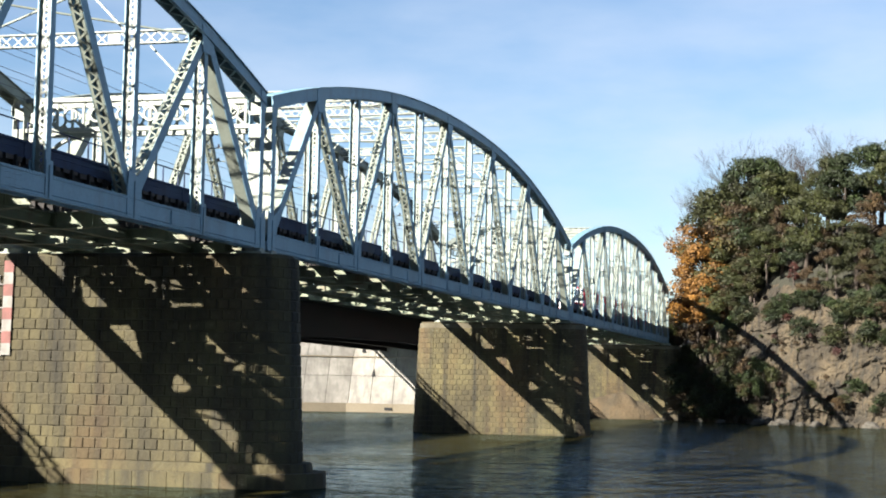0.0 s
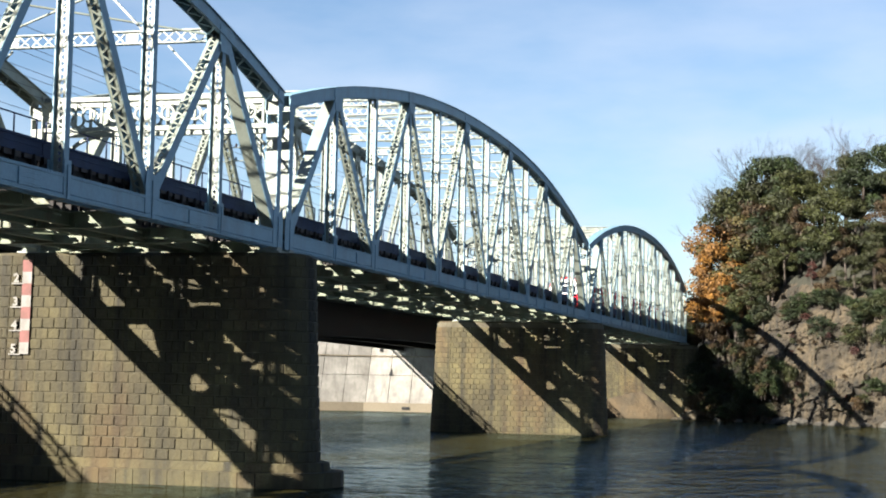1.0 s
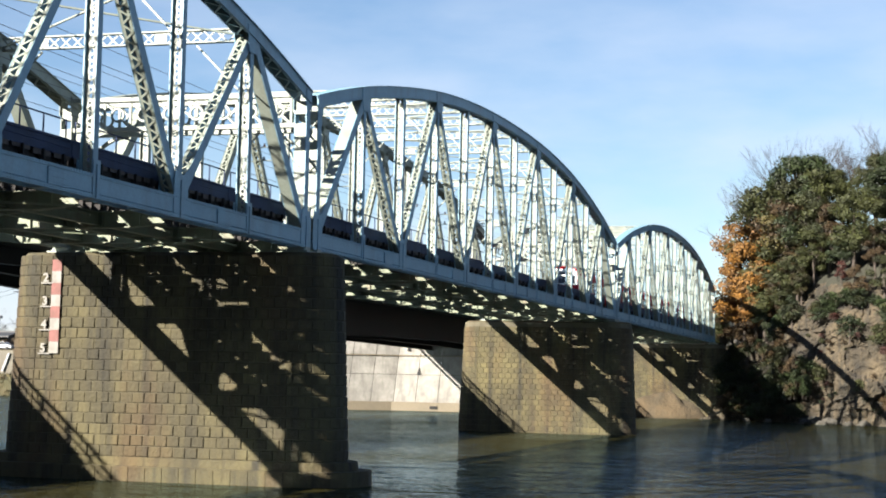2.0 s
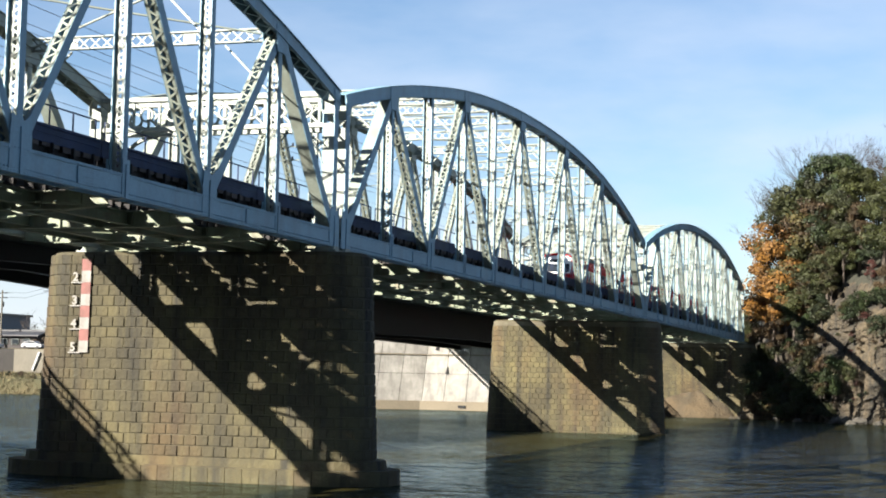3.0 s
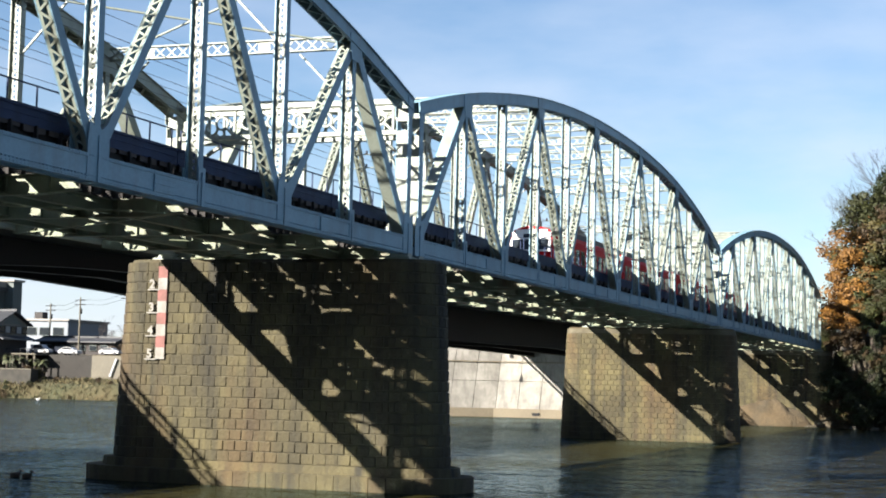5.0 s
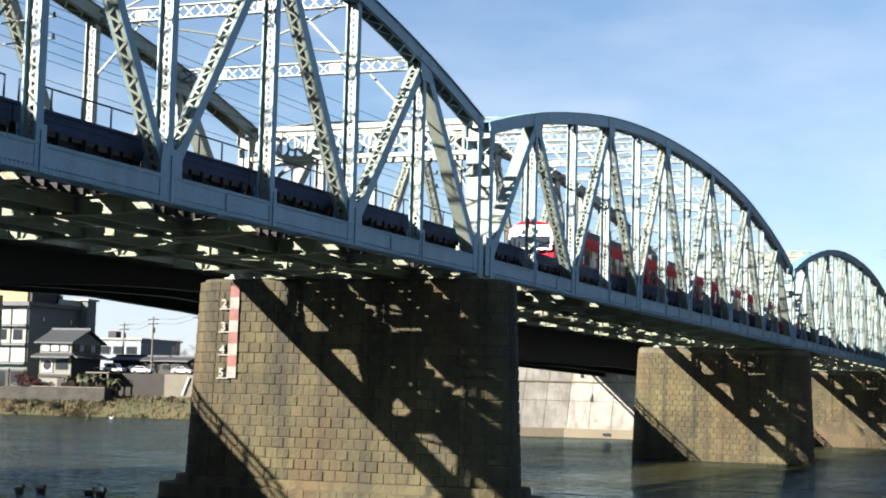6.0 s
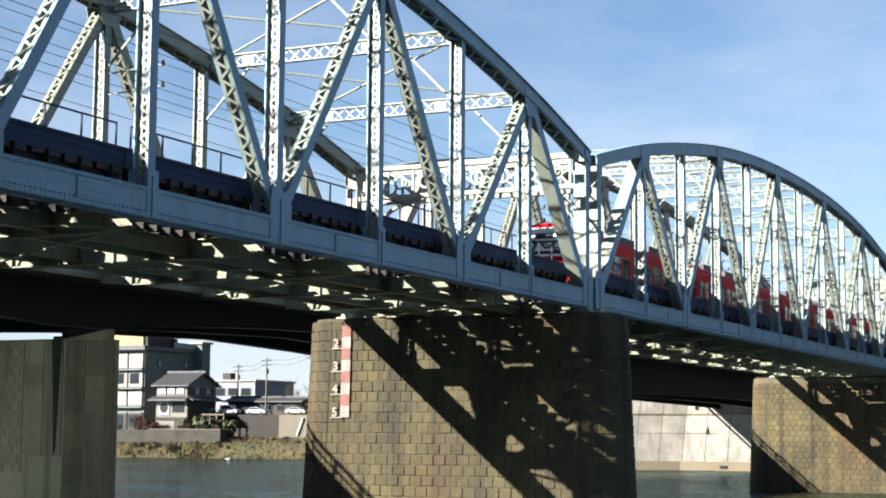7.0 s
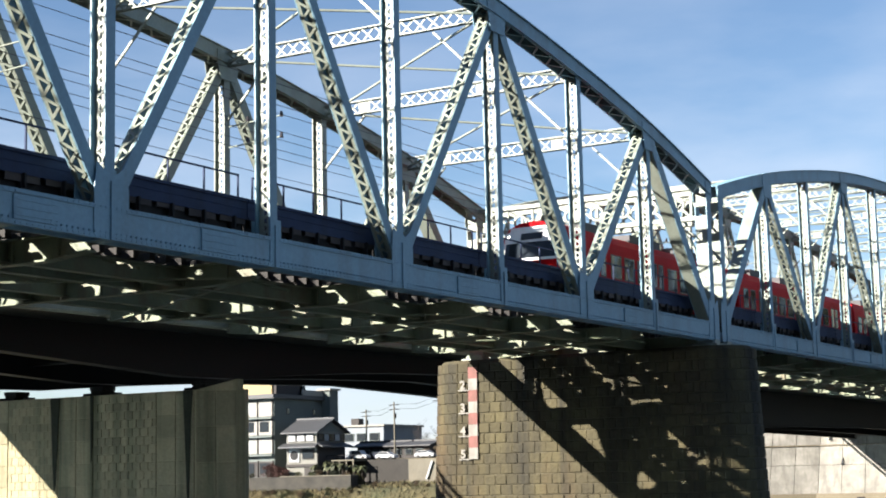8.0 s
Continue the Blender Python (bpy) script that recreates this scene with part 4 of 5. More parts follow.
def trunk_build(seed, h):
    rng = random.Random(seed)
    b = Build()
    b.tube((0, 0, -1.0), (0.1, 0, h * 0.35), 0.26, 0.18, 8, False)
    b.tube((0.1, 0, h * 0.35), (0, 0.1, h * 0.8), 0.18, 0.06, 7, False)
    for i in range(7):
        a = rng.uniform(0, 6.283)
        z = h * rng.uniform(0.3, 0.6)
        b.tube((0.07, 0.02, z), (math.cos(a) * h * 0.22, math.sin(a) * h * 0.22, z + h * 0.18), 0.08, 0.025, 5, False)
    return b


CROWNS = [crown_build(11 + i, 7.0, 3.3) for i in range(4)]
TRUNKS = [plain_mesh(trunk_build(40 + i, 8.0), "trunk", BARK) for i in range(3)]
CROWN_MESH = {(k, i): plain_mesh(CROWNS[i], "crown", LEAF[k]) for k in LEAF for i in range(4)}
BUSH = [crown_build(70 + i, 1.8, 1.6, 1700, 0.17) for i in range(3)]
BUSH_MESH = {(k, i): plain_mesh(BUSH[i], "leaves", LEAF[k]) for k in LEAF for i in range(3)}
TREE_WORDS = {"green": "dense evergreen tree with dark green leaves on the cliff", "olive": "olive-green leafy tree on the wooded cliff", "yellow": "yellowing leafy tree on the wooded cliff",
              "orange": "orange autumn-leaved tree at the cliff's edge", "brown": "brown autumn-leaved tree on the wooded cliff", "red": "small red-leaved tree on the cliff"}


def tree(kind, x, y, z, height, rng):
    t = thing("tree", (x, y, z), TREE_WORDS[kind], "tree", "trees on the cliff")
    s = height / 9.0
    t.scale = (s * rng.uniform(0.9, 1.15), s * rng.uniform(0.9, 1.15), s)
    t.rotation_euler = (rng.uniform(-0.06, 0.06), rng.uniform(-0.1, 0.02), rng.uniform(0, 6.283))
    part("trunk", rng.choice(TRUNKS), None, t)
    c = part("crown", CROWN_MESH[(kind, rng.randrange(4))], None, t)
    c.location = (0, 0, 2.0)
    return t


def bush(kind, x, y, z, size, rng, words="low {} shrub clinging to the rock"):
    t = thing("shrub", (x, y, z), words.format({"green": "dark green", "olive": "olive", "yellow": "yellow-green", "orange": "orange", "brown": "brown", "red": "red-leaved"}[kind]), "shrub", "shrubs on the banks")
    t.scale = (size, size * rng.uniform(0.9, 1.3), size * rng.uniform(0.8, 1.2))
    t.rotation_euler = (0, 0, rng.uniform(0, 6.283))
    part("leaves", BUSH_MESH[(kind, rng.randrange(3))], None, t)
    part("stem", Build().tube((0, 0, -0.5), (0.05, 0, 1.0), 0.06, 0.03, 5, False), BARK, t)
    return t


def bare_tree(x, y, z, height, seed):
    rng = random.Random(seed)
    t = thing("bare_tree", (x, y, z), "leafless grey tree with fine twigs", "tree", "bare trees")
    b = Build()
    limbs(b, rng, Vector((0, 0, -0.5)), Vector((rng.uniform(-0.1, 0.1), rng.uniform(-0.1, 0.1), 1)).normalized(), height * 0.36, 0.009 * height, 6, 0.36, 3)
    part("trunk", b, BARK, t)
    return t


# the tops of the woods along the ridge: (y, height) at x = 156
RIDGE = [(-60, 40), (-27.7, 38.2), (-23.7, 36.8), (-19.8, 35.6), (-17.6, 33.8), (-15.4, 32.2), (-13.7, 34.6), (-11.4, 36.4), (-9.7, 36.0), (-8.9, 34.2), (-6.8, 32.2), (-4, 30.8), (-2, 29.2), (-0.6, 27.4), (0.6, 25)]


def wood_tree(kind, x, y, height, rng):
    z = cliff_z(x, y) - 0.3
    most = (interp(y, RIDGE) + 0.13 * (x - 156) - z) / 1.06
    tree(kind, x, y, z, max(3.0, min(height, most)), rng)


def woods():
    rng = random.Random(21)
    # along the cliff: (offset from the foot, height, spacing)
    for off, hgt, step, kinds in ((7.0, 6.0, 3.6, ("olive", "green", "brown", "yellow", "green")), (12.0, 9.5, 3.8, ("green", "olive", "green", "olive", "brown")),
                                  (18.0, 14.0, 3.2, ("green", "olive", "green", "olive")), (26.0, 16.0, 4.0, ("green", "olive", "green")), (4.5, 4.0, 2.6, ("olive", "brown", "green", "olive")), (9.5, 7.0, 3.4, ("olive", "brown", "green", "green"))):
        y = -7.0
        while y > -52:
            yy = y + rng.uniform(-1, 1)
            x = interp(yy, FOOT) + off + rng.uniform(-1.2, 1.2)
            if off < 8 and -20.5 < yy < -12 and rng.random() < 0.8:
                y -= step
                continue
            wood_tree(rng.choice(kinds), x, yy, hgt * rng.uniform(0.85, 1.2), rng)
            y -= step
    # the edge towards the bridge
    for kind, x, y, h in (("orange", 149.5, -4.2, 15.0), ("orange", 148.2, -5.6, 9.5), ("orange", 151, -5.0, 17.5), ("yellow", 150, -6.6, 15.0), ("olive", 153, -6.6, 18.5), ("brown", 151, -8.0, 14.5), ("olive", 147.5, -6.8, 9.5), ("brown", 147.2, -4.6, 6.5), ("olive", 155, -7.5, 17.5),
                          ("green", 156, -10, 17), ("green", 157, -12, 17), ("olive", 158, -14, 13), ("green", 149, -10.2, 11), ("olive", 150, -13, 10), ("olive", 146.5, -8.6, 8.0), ("olive", 145, -11, 7), ("green", 148, -14, 7.5), ("red", 142.2, -16.4, 2.6), ("brown", 136.6, -25.4, 6.0), ("olive", 137, -29, 7.0), ("olive", 139, -23.8, 6.5), ("olive", 154, -1.0, 8.5), ("brown", 152, -2.2, 8.0), ("green", 156, 0.4, 7.5)):
        wood_tree(kind, x, y, h, rng)
    # shrubs on the rock
    for i in range(128):
        y = rng.uniform(-34, 1)
        off = rng.choice((0.5, 1.5, 3.5, 5.0, 6.0)) + rng.uniform(-0.4, 0.4)
        if -23 < y < -11.5 and off < 4.2 and rng.random() < 0.8:
            continue
        x = interp(y, FOOT) + off - 0.6
        bush(rng.choice(("green", "olive", "brown", "olive", "green")), x, y, cliff_z(x + 0.6, y) - 0.1, rng.uniform(0.5, 1.3), rng)
    # thin growth in the cracks
    for i in range(34):
        y = rng.uniform(-24, -11.5)
        off = rng.uniform(0.4, 4.6)
        x = interp(y, FOOT) + off - 0.3
        bush(rng.choice(("brown", "olive", "brown", "red", "green")), x, y, cliff_z(x, y) - 0.2, rng.uniform(0.14, 0.36), rng)
    for y, off, k, s in ((-15.8, 4.4, "red", 0.55), (-18.6, 3.4, "red", 0.35), (-21.6, 2.6, "red", 0.45), (-20.4, 3.8, "red", 0.3), (-22.6, 0.8, "olive", 0.7), (-10.0, 1.0, "green", 1.3), (-12.2, 1.3, "green", 1.2), (-8.2, 2.2, "olive", 1.4), (-11.0, 1.6, "green", 1.1)):
        x = interp(y, FOOT) + off - 0.6
        bush(k, x, y, cliff_z(x + 0.8, y) - 0.1, s, rng)
    # dense growth on the shaded foot of the cliff
    for i in range(36):
        y = rng.uniform(-13.5, -2.0)
        off = rng.uniform(0.2, 3.4)
        x = interp(y, FOOT) + off - 0.7
        bush(rng.choice(("green", "olive", "green", "brown")), x, y, cliff_z(x + 0.7, y) - 0.15, rng.uniform(0.45, 1.05), rng)
    # growth round the bridge end
    for i in range(16):
        x, y = rng.uniform(146.5, 152), rng.uniform(-3.6, -0.9)
        bush(rng.choice(("green", "olive", "brown", "green")), x, y, max(cliff_z(x, y), ground_z(x, y)) - 0.1, rng.uniform(0.5, 1.2), rng, "low {} shrub beside the bridge end")
    # leafless trees: (x, y, height of the top)
    for i, (x, y, top) in enumerate(((160, -6.6, 33.2), (162, -8.0, 34.5), (160, -12.6, 35.8), (162, -13.6, 37), (160, -14.6, 35.6), (161, -15.6, 36.6), (160, -16.8, 35.6), (162, -18.0, 36), (158, -20.2, 37), (157, -22.0, 39), (155, -3.6, 30.0), (158, -5.2, 32.4), (160, -9.4, 37.4), (161, -10.8, 38.2), (159, -7.4, 35.2), (163, -12.0, 38.6), (158, -17.6, 37.4))):
        z = cliff_z(x, y) - 0.2
        bare_tree(x, y, z, (top - z) / 0.86, 300 + i)


woods()


# ---- far wall under the bridges ----
REVET = mat("pale_concrete_revetment", (0.50, 0.475, 0.415), (0.27, 0.255, 0.22), rough=0.9, scale=0.45, fine=2.5, bump=0.4, mix=0.8, vary=0.10, streak=(0.085, 0.08, 0.066), streak_amount=0.6, coords="Position")
QUAY = mat("tan_concrete_ledge", (0.32, 0.265, 0.175), (0.22, 0.185, 0.125), rough=0.9, scale=0.3, fine=4, coords="Position")
DARK = mat("dark_opening", (0.02, 0.02, 0.02), rough=0.9)


def revetment():
    t = thing("revetment_wall", label="pale sloping concrete river wall with dark drain openings", category="wall", kind="structure")
    # facets: right one square to the river, left one turned; each in panels with open joints
    a, c, e = Vector((150, 31, 0)), Vector((150, 43.5, 0)), Vector((141, 60.5, 0))
    lean = Vector((3.2, 0, 0))
    for p, q, n in ((a, c, 4), (c, e, 6)):
        for i in range(n):
            u, v = p.lerp(q, i / n), p.lerp(q, (i + 1) / n)
            g = (v - u).normalized() * 0.03
            for z0, z1 in ((1.2, 4.9), (4.95, 7.5), (7.62, 10.3)):
                f0, f1 = z0 / 10, z1 / 10
                k = Vector((0.12 if z0 > 7 else 0.0, 0, 0))
                pts = [u + g + lean * f0 + k, v - g + lean * f0 + k, v - g + lean * f1 + k, u + g + lean * f1 + k]
                zs = (z0, z0, z1, z1)
                b = Build()
                b.prism([(w.x, w.y, z) for w, z in zip(pts, zs)], (0.5, 0, 0))
                part("wall_panel", b, REVET, t)
        b = Build()
        b.prism([(p.x - 0.5, p.y, -1), (q.x - 0.5, q.y, -1), (q.x + 1, q.y, -1), (p.x + 1, p.y, -1)], (0, 0, 2.2))
        part("ledge", b, QUAY, t, "tan concrete ledge at the water")
        b = Build()
        b.prism([(p.x + 2.2, p.y, 7.46), (q.x + 2.2, q.y, 7.46), (q.x + 3.0, q.y, 7.46), (p.x + 3.0, p.y, 7.46)], (0, 0, 0.14))
        part("wall_ledge", b, QUAY, t)
    b = Build()
    b.prism([(153.4, 31, -1), (153.4, 43.5, -1), (144.4, 60.5, -1), (190, 62, -1), (190, 31, -1)], (0, 0, 5))
    part("backing", b, CONCRETE, t)
    for y, z, h in ((40.3, 4.9, 1.0), (42.1, 8.2, 0.85)):
        b = Build()
        x = 150 + 0.32 * z - 0.06
        b.prism([(x - 0.1, y - 0.25, z), (x - 0.1, y + 0.25, z), (x + 0.32 * h - 0.12, y, z + h)], (0.12, 0, 0))
        part("drain_opening", b, DARK, t, "black pointed drain opening")
    b = Build().box((149.3, 37.0, 0.35), (149.55, 38.0, 0.7))
    part("outfall", b, DARK, t)
    return t


revetment()


# ---- houses on the far bank ----
PLASTER = mat("white_plaster", (0.50, 0.485, 0.44), (0.40, 0.385, 0.35), rough=0.85, scale=0.3, fine=3, coords="Position", base_scale=0.42)
GREYWALL = mat("dark_grey_green_wall", (0.22, 0.26, 0.24), (0.165, 0.195, 0.18), rough=0.8, scale=0.3, fine=3, coords="Position")
TILE = mat("grey_roof_tiles", (0.085, 0.088, 0.095), (0.05, 0.052, 0.056), rough=0.6, scale=0.8, fine=5, coords="Position")
DARKWOOD = mat("dark_timber", (0.055, 0.045, 0.04), (0.035, 0.03, 0.028), rough=0.8, scale=1, fine=5, coords="Position")
PALEBLUE = mat("pale_blue_cladding", (0.36, 0.41, 0.46), (0.30, 0.35, 0.40), rough=0.7, scale=0.4, fine=4, coords="Position")
# the street wall's stone: its shade is put into this dark base colour
STONEWALL = mat("shaded_bank_stone", (0.055, 0.050, 0.042), (0.028, 0.025, 0.022), rough=0.95, scale=0.5, fine=2.2, bump=0.8, coords="Position")
BANKWALL = mat("bank_garden_wall", (0.080, 0.072, 0.056), (0.030, 0.028, 0.022), rough=0.95, scale=0.7, fine=2.5, bump=0.9, mix=0.9, coords="Position")
GREYCONC = mat("grey_retaining_concrete", (0.26, 0.235, 0.175), (0.16, 0.145, 0.11), rough=0.9, scale=0.3, fine=3, coords="Position")
WINDOW = mat("window_glass", (0.05, 0.06, 0.07), (0.04, 0.05, 0.055), rough=0.08, bump=0, coords="Position")
CURTAIN = mat("white_blind", (0.52, 0.53, 0.53), (0.44, 0.46, 0.46), rough=0.8, coords="Position", base_scale=0.42)
OCHRE = mat("ochre_panel", (0.62, 0.48, 0.24), (0.5, 0.4, 0.2), rough=0.8, coords="Position")


def hotel():
    t = thing("hotel", label="four-storey riverside hotel with white window bays and grey side wall", category="building")
    part("wall", Build().box((195, 165, 3.0), (214, 190, 21.0)), GREYWALL, t)
    b = Build().box((193.6, 164.2, 20.4), (215, 190, 21.2))
    part("roof", b, TILE, t)
    for i in range(4):
        z = (5.2, 9.6, 13.2, 16.8)[i]
        part("balcony_slab", Build().box((194.0, 165.0, z - 0.35), (195.05, 190, z)), GREYWALL if i else DARKWOOD, t)
        for j in range(4):
            y0 = 165.5 + j * 3.6
            bay = part("window", Build().box((194.85, y0, z + 0.15), (195.0, y0 + 3.2, z + 3.0)), PLASTER if i else DARKWOOD, t, "white framed hotel window")
            part("pane", Build().box((194.78, y0 + 0.7, z + 0.7), (194.84, y0 + 2.9, z + 2.7)), CURTAIN if (i != 2 and i) else WINDOW, bay)
            part("mullion", Build().box((194.72, y0 - 0.25, z), (194.98, y0 - 0.05, z + 3.2)), DARKWOOD, t)
    part("penthouse", Build().box((197, 166, 21.2), (206, 172.5, 24.2)), DARKWOOD, t, "dark rooftop block")
    part("penthouse_front", Build().box((196.6, 166.8, 21.4), (197.0, 180, 24.6)), OCHRE, t, "ochre rooftop panel")
    part("parapet", Build().box((204, 164.6, 21.2), (213, 164.9, 22.3)), PLASTER, t)
    part("tank", Build().box((205, 166, 21.2), (207, 168, 23.2)), GREYWALL, t)
    part("stair_tower", Build().box((211.2, 163.0, 3), (214.2, 165.6, 22.4)), GREYWALL, t)
    part("tower_cap", Build().box((210.8, 162.6, 22.4), (214.6, 166, 22.8)), PLASTER, t)
    for x in (199, 208):
        w = part("window", Build().box((x, 164.88, 17.4), (x + 0.8, 165.0, 18.6)), DARKWOOD, t)
        part("pane", Build().box((x + 0.1, 164.82, 17.5), (x + 0.7, 164.87, 18.5)), WINDOW, w)
    return t


def gabled_house(name, x0, x1, y0, y1, z0, eave, ridge, wall, label, upper=True):
    """Ridge along y, gable ends on the y faces."""
    t = thing(name, label=label, category="house")
    xm = (x0 + x1) / 2
    b = Build()
    b.prism([(x0, y0, z0), (x1, y0, z0), (x1, y0, eave), (xm, y0, ridge - 0.25), (x0, y0, eave)], (0, y1 - y0, 0))
    part("wall", b, wall, t)
    for s, xe in ((-1, x0 - 0.9), (1, x1 + 0.9)):
        drop = (ridge - eave) / (xm - x0) * 0.9
        b = Build()
        b.prism([(xe, y0 - 0.8, eave - drop), (xm, y0 - 0.8, ridge), (xm, y0 - 0.8, ridge + 0.25), (xe, y0 - 0.8, eave - drop + 0.25)], (0, y1 - y0 + 1.6, 0))
        part("roof_slope", b, TILE, t)
    part("ridge_cap", Build().box((xm - 0.2, y0 - 0.9, ridge + 0.15), (xm + 0.2, y1 + 0.9, ridge + 0.5)), TILE, t)
    return t


def houses():
    hotel()
    TEAWALL = mat("grey_beige_house_wall", (0.34, 0.335, 0.29), (0.25, 0.245, 0.21), rough=0.85, scale=0.3, fine=3, coords="Position")
    h = gabled_house("tea_house", 194, 203.6, 156.4, 163.4, 3.0, 13.7, 15.9, TEAWALL, "two-storey traditional house with grey tiled gable roof")
    part("lower_roof", Build().prism([(192.2, 155.6, 10.8), (194.0, 155.6, 11.5), (194.0, 155.6, 11.25), (192.2, 155.6, 10.55)], (0, 8.6, 0)), TILE, h)
    part("side_roof", Build().prism([(193.4, 154.6, 10.8), (193.4, 156.4, 11.5), (193.4, 156.4, 11.25), (193.4, 154.6, 10.55)], (10.6, 0, 0)), TILE, h)
    part("gable_panel", Build().prism([(195.6, 156.3, 13.6), (202.0, 156.3, 13.6), (198.8, 156.3, 15.4)], (0, 0.08, 0)), GREYWALL, h)
    part("side_boarding", Build().box((194.1, 156.25, 4.0), (203.5, 156.38, 10.7)), DARKWOOD, h)
    for i in range(5):
        w = part("window", Build().box((194.4 + 1.84 * i, 156.2, 11.8), (196.0 + 1.84 * i, 156.38, 13.2)), DARKWOOD, h)
        part("pane", Build().box((194.5 + 1.84 * i, 156.14, 11.9), (195.9 + 1.84 * i, 156.19, 13.1)), CURTAIN if i % 2 else WINDOW, w)
    for i in range(3):
        w = part("window", Build().box((193.85, 156.9 + 2.1 * i, 11.75), (193.98, 158.8 + 2.1 * i, 13.2)), DARKWOOD, h)
        part("pane", Build().box((193.78, 157.0 + 2.1 * i, 11.85), (193.84, 158.7 + 2.1 * i, 13.1)), CURTAIN, w)
    part("sign_board", Build().box((193.8, 160.3, 7.9), (193.98, 162.7, 10.5)), CURTAIN, h, "white board with a black round mark")
    part("round_mark", Build().tube((193.79, 161.5, 9.2), (193.75, 161.5, 9.2), 0.9, 0.9, 20), DARK, h)
    w = part("window", Build().box((193.85, 157.0, 8.4), (193.98, 159.7, 10.4)), DARKWOOD, h)
    part("pane", Build().box((193.78, 157.15, 8.55), (193.84, 159.55, 10.25)), WINDOW, w)
    part("floor_band", Build().box((193.7, 156.4, 7.0), (193.98, 163.4, 7.5)), DARKWOOD, h)
    part("door", Build().box((193.85, 157.2, 4.0), (193.98, 159.2, 6.8)), DARKWOOD, h)
    h.location = (0, -2.0, 0)
    # long low dark house behind the parked cars
    a = gabled_house("annexe", 215, 220, 142.0, 159.0, 8.0, 10.9, 11.5, DARKWOOD, "long low dark timber house with grey tiled roof")
    for i in range(6):
        w = part("window", Build().box((214.8, 143.4 + 2.5 * i, 9.1), (214.98, 145.0 + 2.5 * i, 10.2)), GREYWALL, a)
        part("pane", Build().box((214.74, 143.5 + 2.5 * i, 9.2), (214.79, 144.9 + 2.5 * i, 10.1)), WINDOW, w)
    # raised parking deck on posts beside the house
    v = thing("parking_deck", label="raised concrete parking deck on posts above a dark undercroft", category="deck")
    part("slab", Build().box((196.4, 147.55, 7.9), (202.7, 154.2, 8.16)), GREYCONC, v)
    # dark sheet added for the shade of the void below the slab
    part("undercroft_shade", Build().box((201.9, 147.6, 3.0), (202.3, 154.2, 7.9)), DARKWOOD, v)
    for i in range(5):
        part("post", Build().box((196.5, 147.7 + 1.55 * i, 2.9), (196.75, 147.95 + 1.55 * i, 7.9)), GREYCONC, v)
    for i in range(5):
        part("rail_post", Build().box((196.5, 147.7 + 1.55 * i, 8.16), (196.58, 147.78 + 1.55 * i, 8.95)), DARKSTEEL, v)
    part("rail", Build().box((196.5, 147.6, 8.95), (196.58, 154.1, 9.03)), DARKSTEEL, v)
    # pale flat-roofed building behind
    t = thing("pale_office", label="pale blue two-storey flat-roofed building with a row of windows", category="building")
    part("wall", Build().box((236, 166, 6.5), (252, 187, 15.7)), PALEBLUE, t)
    part("roof_edge", Build().box((235.6, 165.6, 15.7), (252.4, 187.4, 16.1)), PLASTER, t)
    part("roof_tank", Build().box((240, 175.0, 16.1), (242, 177, 17.7)), DARKWOOD, t)
    for i in range(6):
        w = part("window", Build().box((235.85, 167 + 3.3 * i, 12.6), (235.99, 169.6 + 3.3 * i, 14.3)), GREYWALL, t)
        part("pane", Build().box((235.8, 167.15 + 3.3 * i, 12.7), (235.84, 169.45 + 3.3 * i, 14.2)), WINDOW, w)
    for x0, x1, y0, y1, ev, rg, wl in ((222, 231, 152, 163, 9.9, 11.8, GREYWALL), (214, 222, 125, 134, 9.0, 10.4, GREYCONC), (224, 234, 119, 130, 10.4, 13.2, DARKWOOD), (208, 213, 130, 133.5, 8.8, 9.8, PLASTER)):
        gabled_house("house", x0, x1, y0, y1, 6.5, ev, rg, wl, "small house with a grey tiled roof on the bank")
    # walls on the bank
    t = thing("retaining_wall", label="stone retaining wall below the riverside street, its stone face darkened for shade", category="wall", kind="structure")
    part("stone_face", Build().box((200.6, 138.0, 2.5), (202.5, 147.5, 8.05)), STONEWALL, t)
    part("concrete_face", Build().box((200.5, 110.0, 2.5), (202.5, 138.0, 8.0)), GREYCONC, t)
    part("low_wall", Build().box((190.6, 144.5, 1.0), (193.0, 190.0, 5.1)), BANKWALL, t)
    part("coping", Build().box((190.45, 144.4, 5.1), (193.15, 160.5, 5.28)), GREYCONC, t)
    b = Build().beam((200.3, 133.9, 4.2), (200.3, 132.6, 7.5), 0.4, 0.4)
    part("stair_rail", b, CURTAIN, t, "white sloping stair edge")
    rng = random.Random(5)
    for i in range(26):
        y = rng.uniform(146, 171)
        x = rng.uniform(188.6, 190.2) if i % 2 else rng.uniform(190.9, 192.6)
        bush(rng.choice(("olive", "green", "brown", "olive")), x, y, ground_z(x, y) - 0.1 if i % 2 else 5.0, rng.uniform(0.4, 0.75), rng, "{} shrub on the river bank")
    for i in range(7):
        y = 145.2 + 1.35 * i + rng.uniform(-0.3, 0.3)
        bush(rng.choice(("olive", "green", "yellow")), rng.uniform(193.6, 194.6), y, 3.3, rng.uniform(0.7, 1.1), rng, "{} garden shrub below the parking deck")
    for i in range(40):
        y = rng.uniform(104, 186)
        x = rng.uniform(187.4, 196) if y < 144 else rng.uniform(187.2, 190.2)
        bush(rng.choice(("brown", "olive", "brown", "yellow", "olive")), x, y, ground_z(x, y) - 0.1, rng.uniform(0.25, 0.6), rng, "{} clump of growth on the river bank")
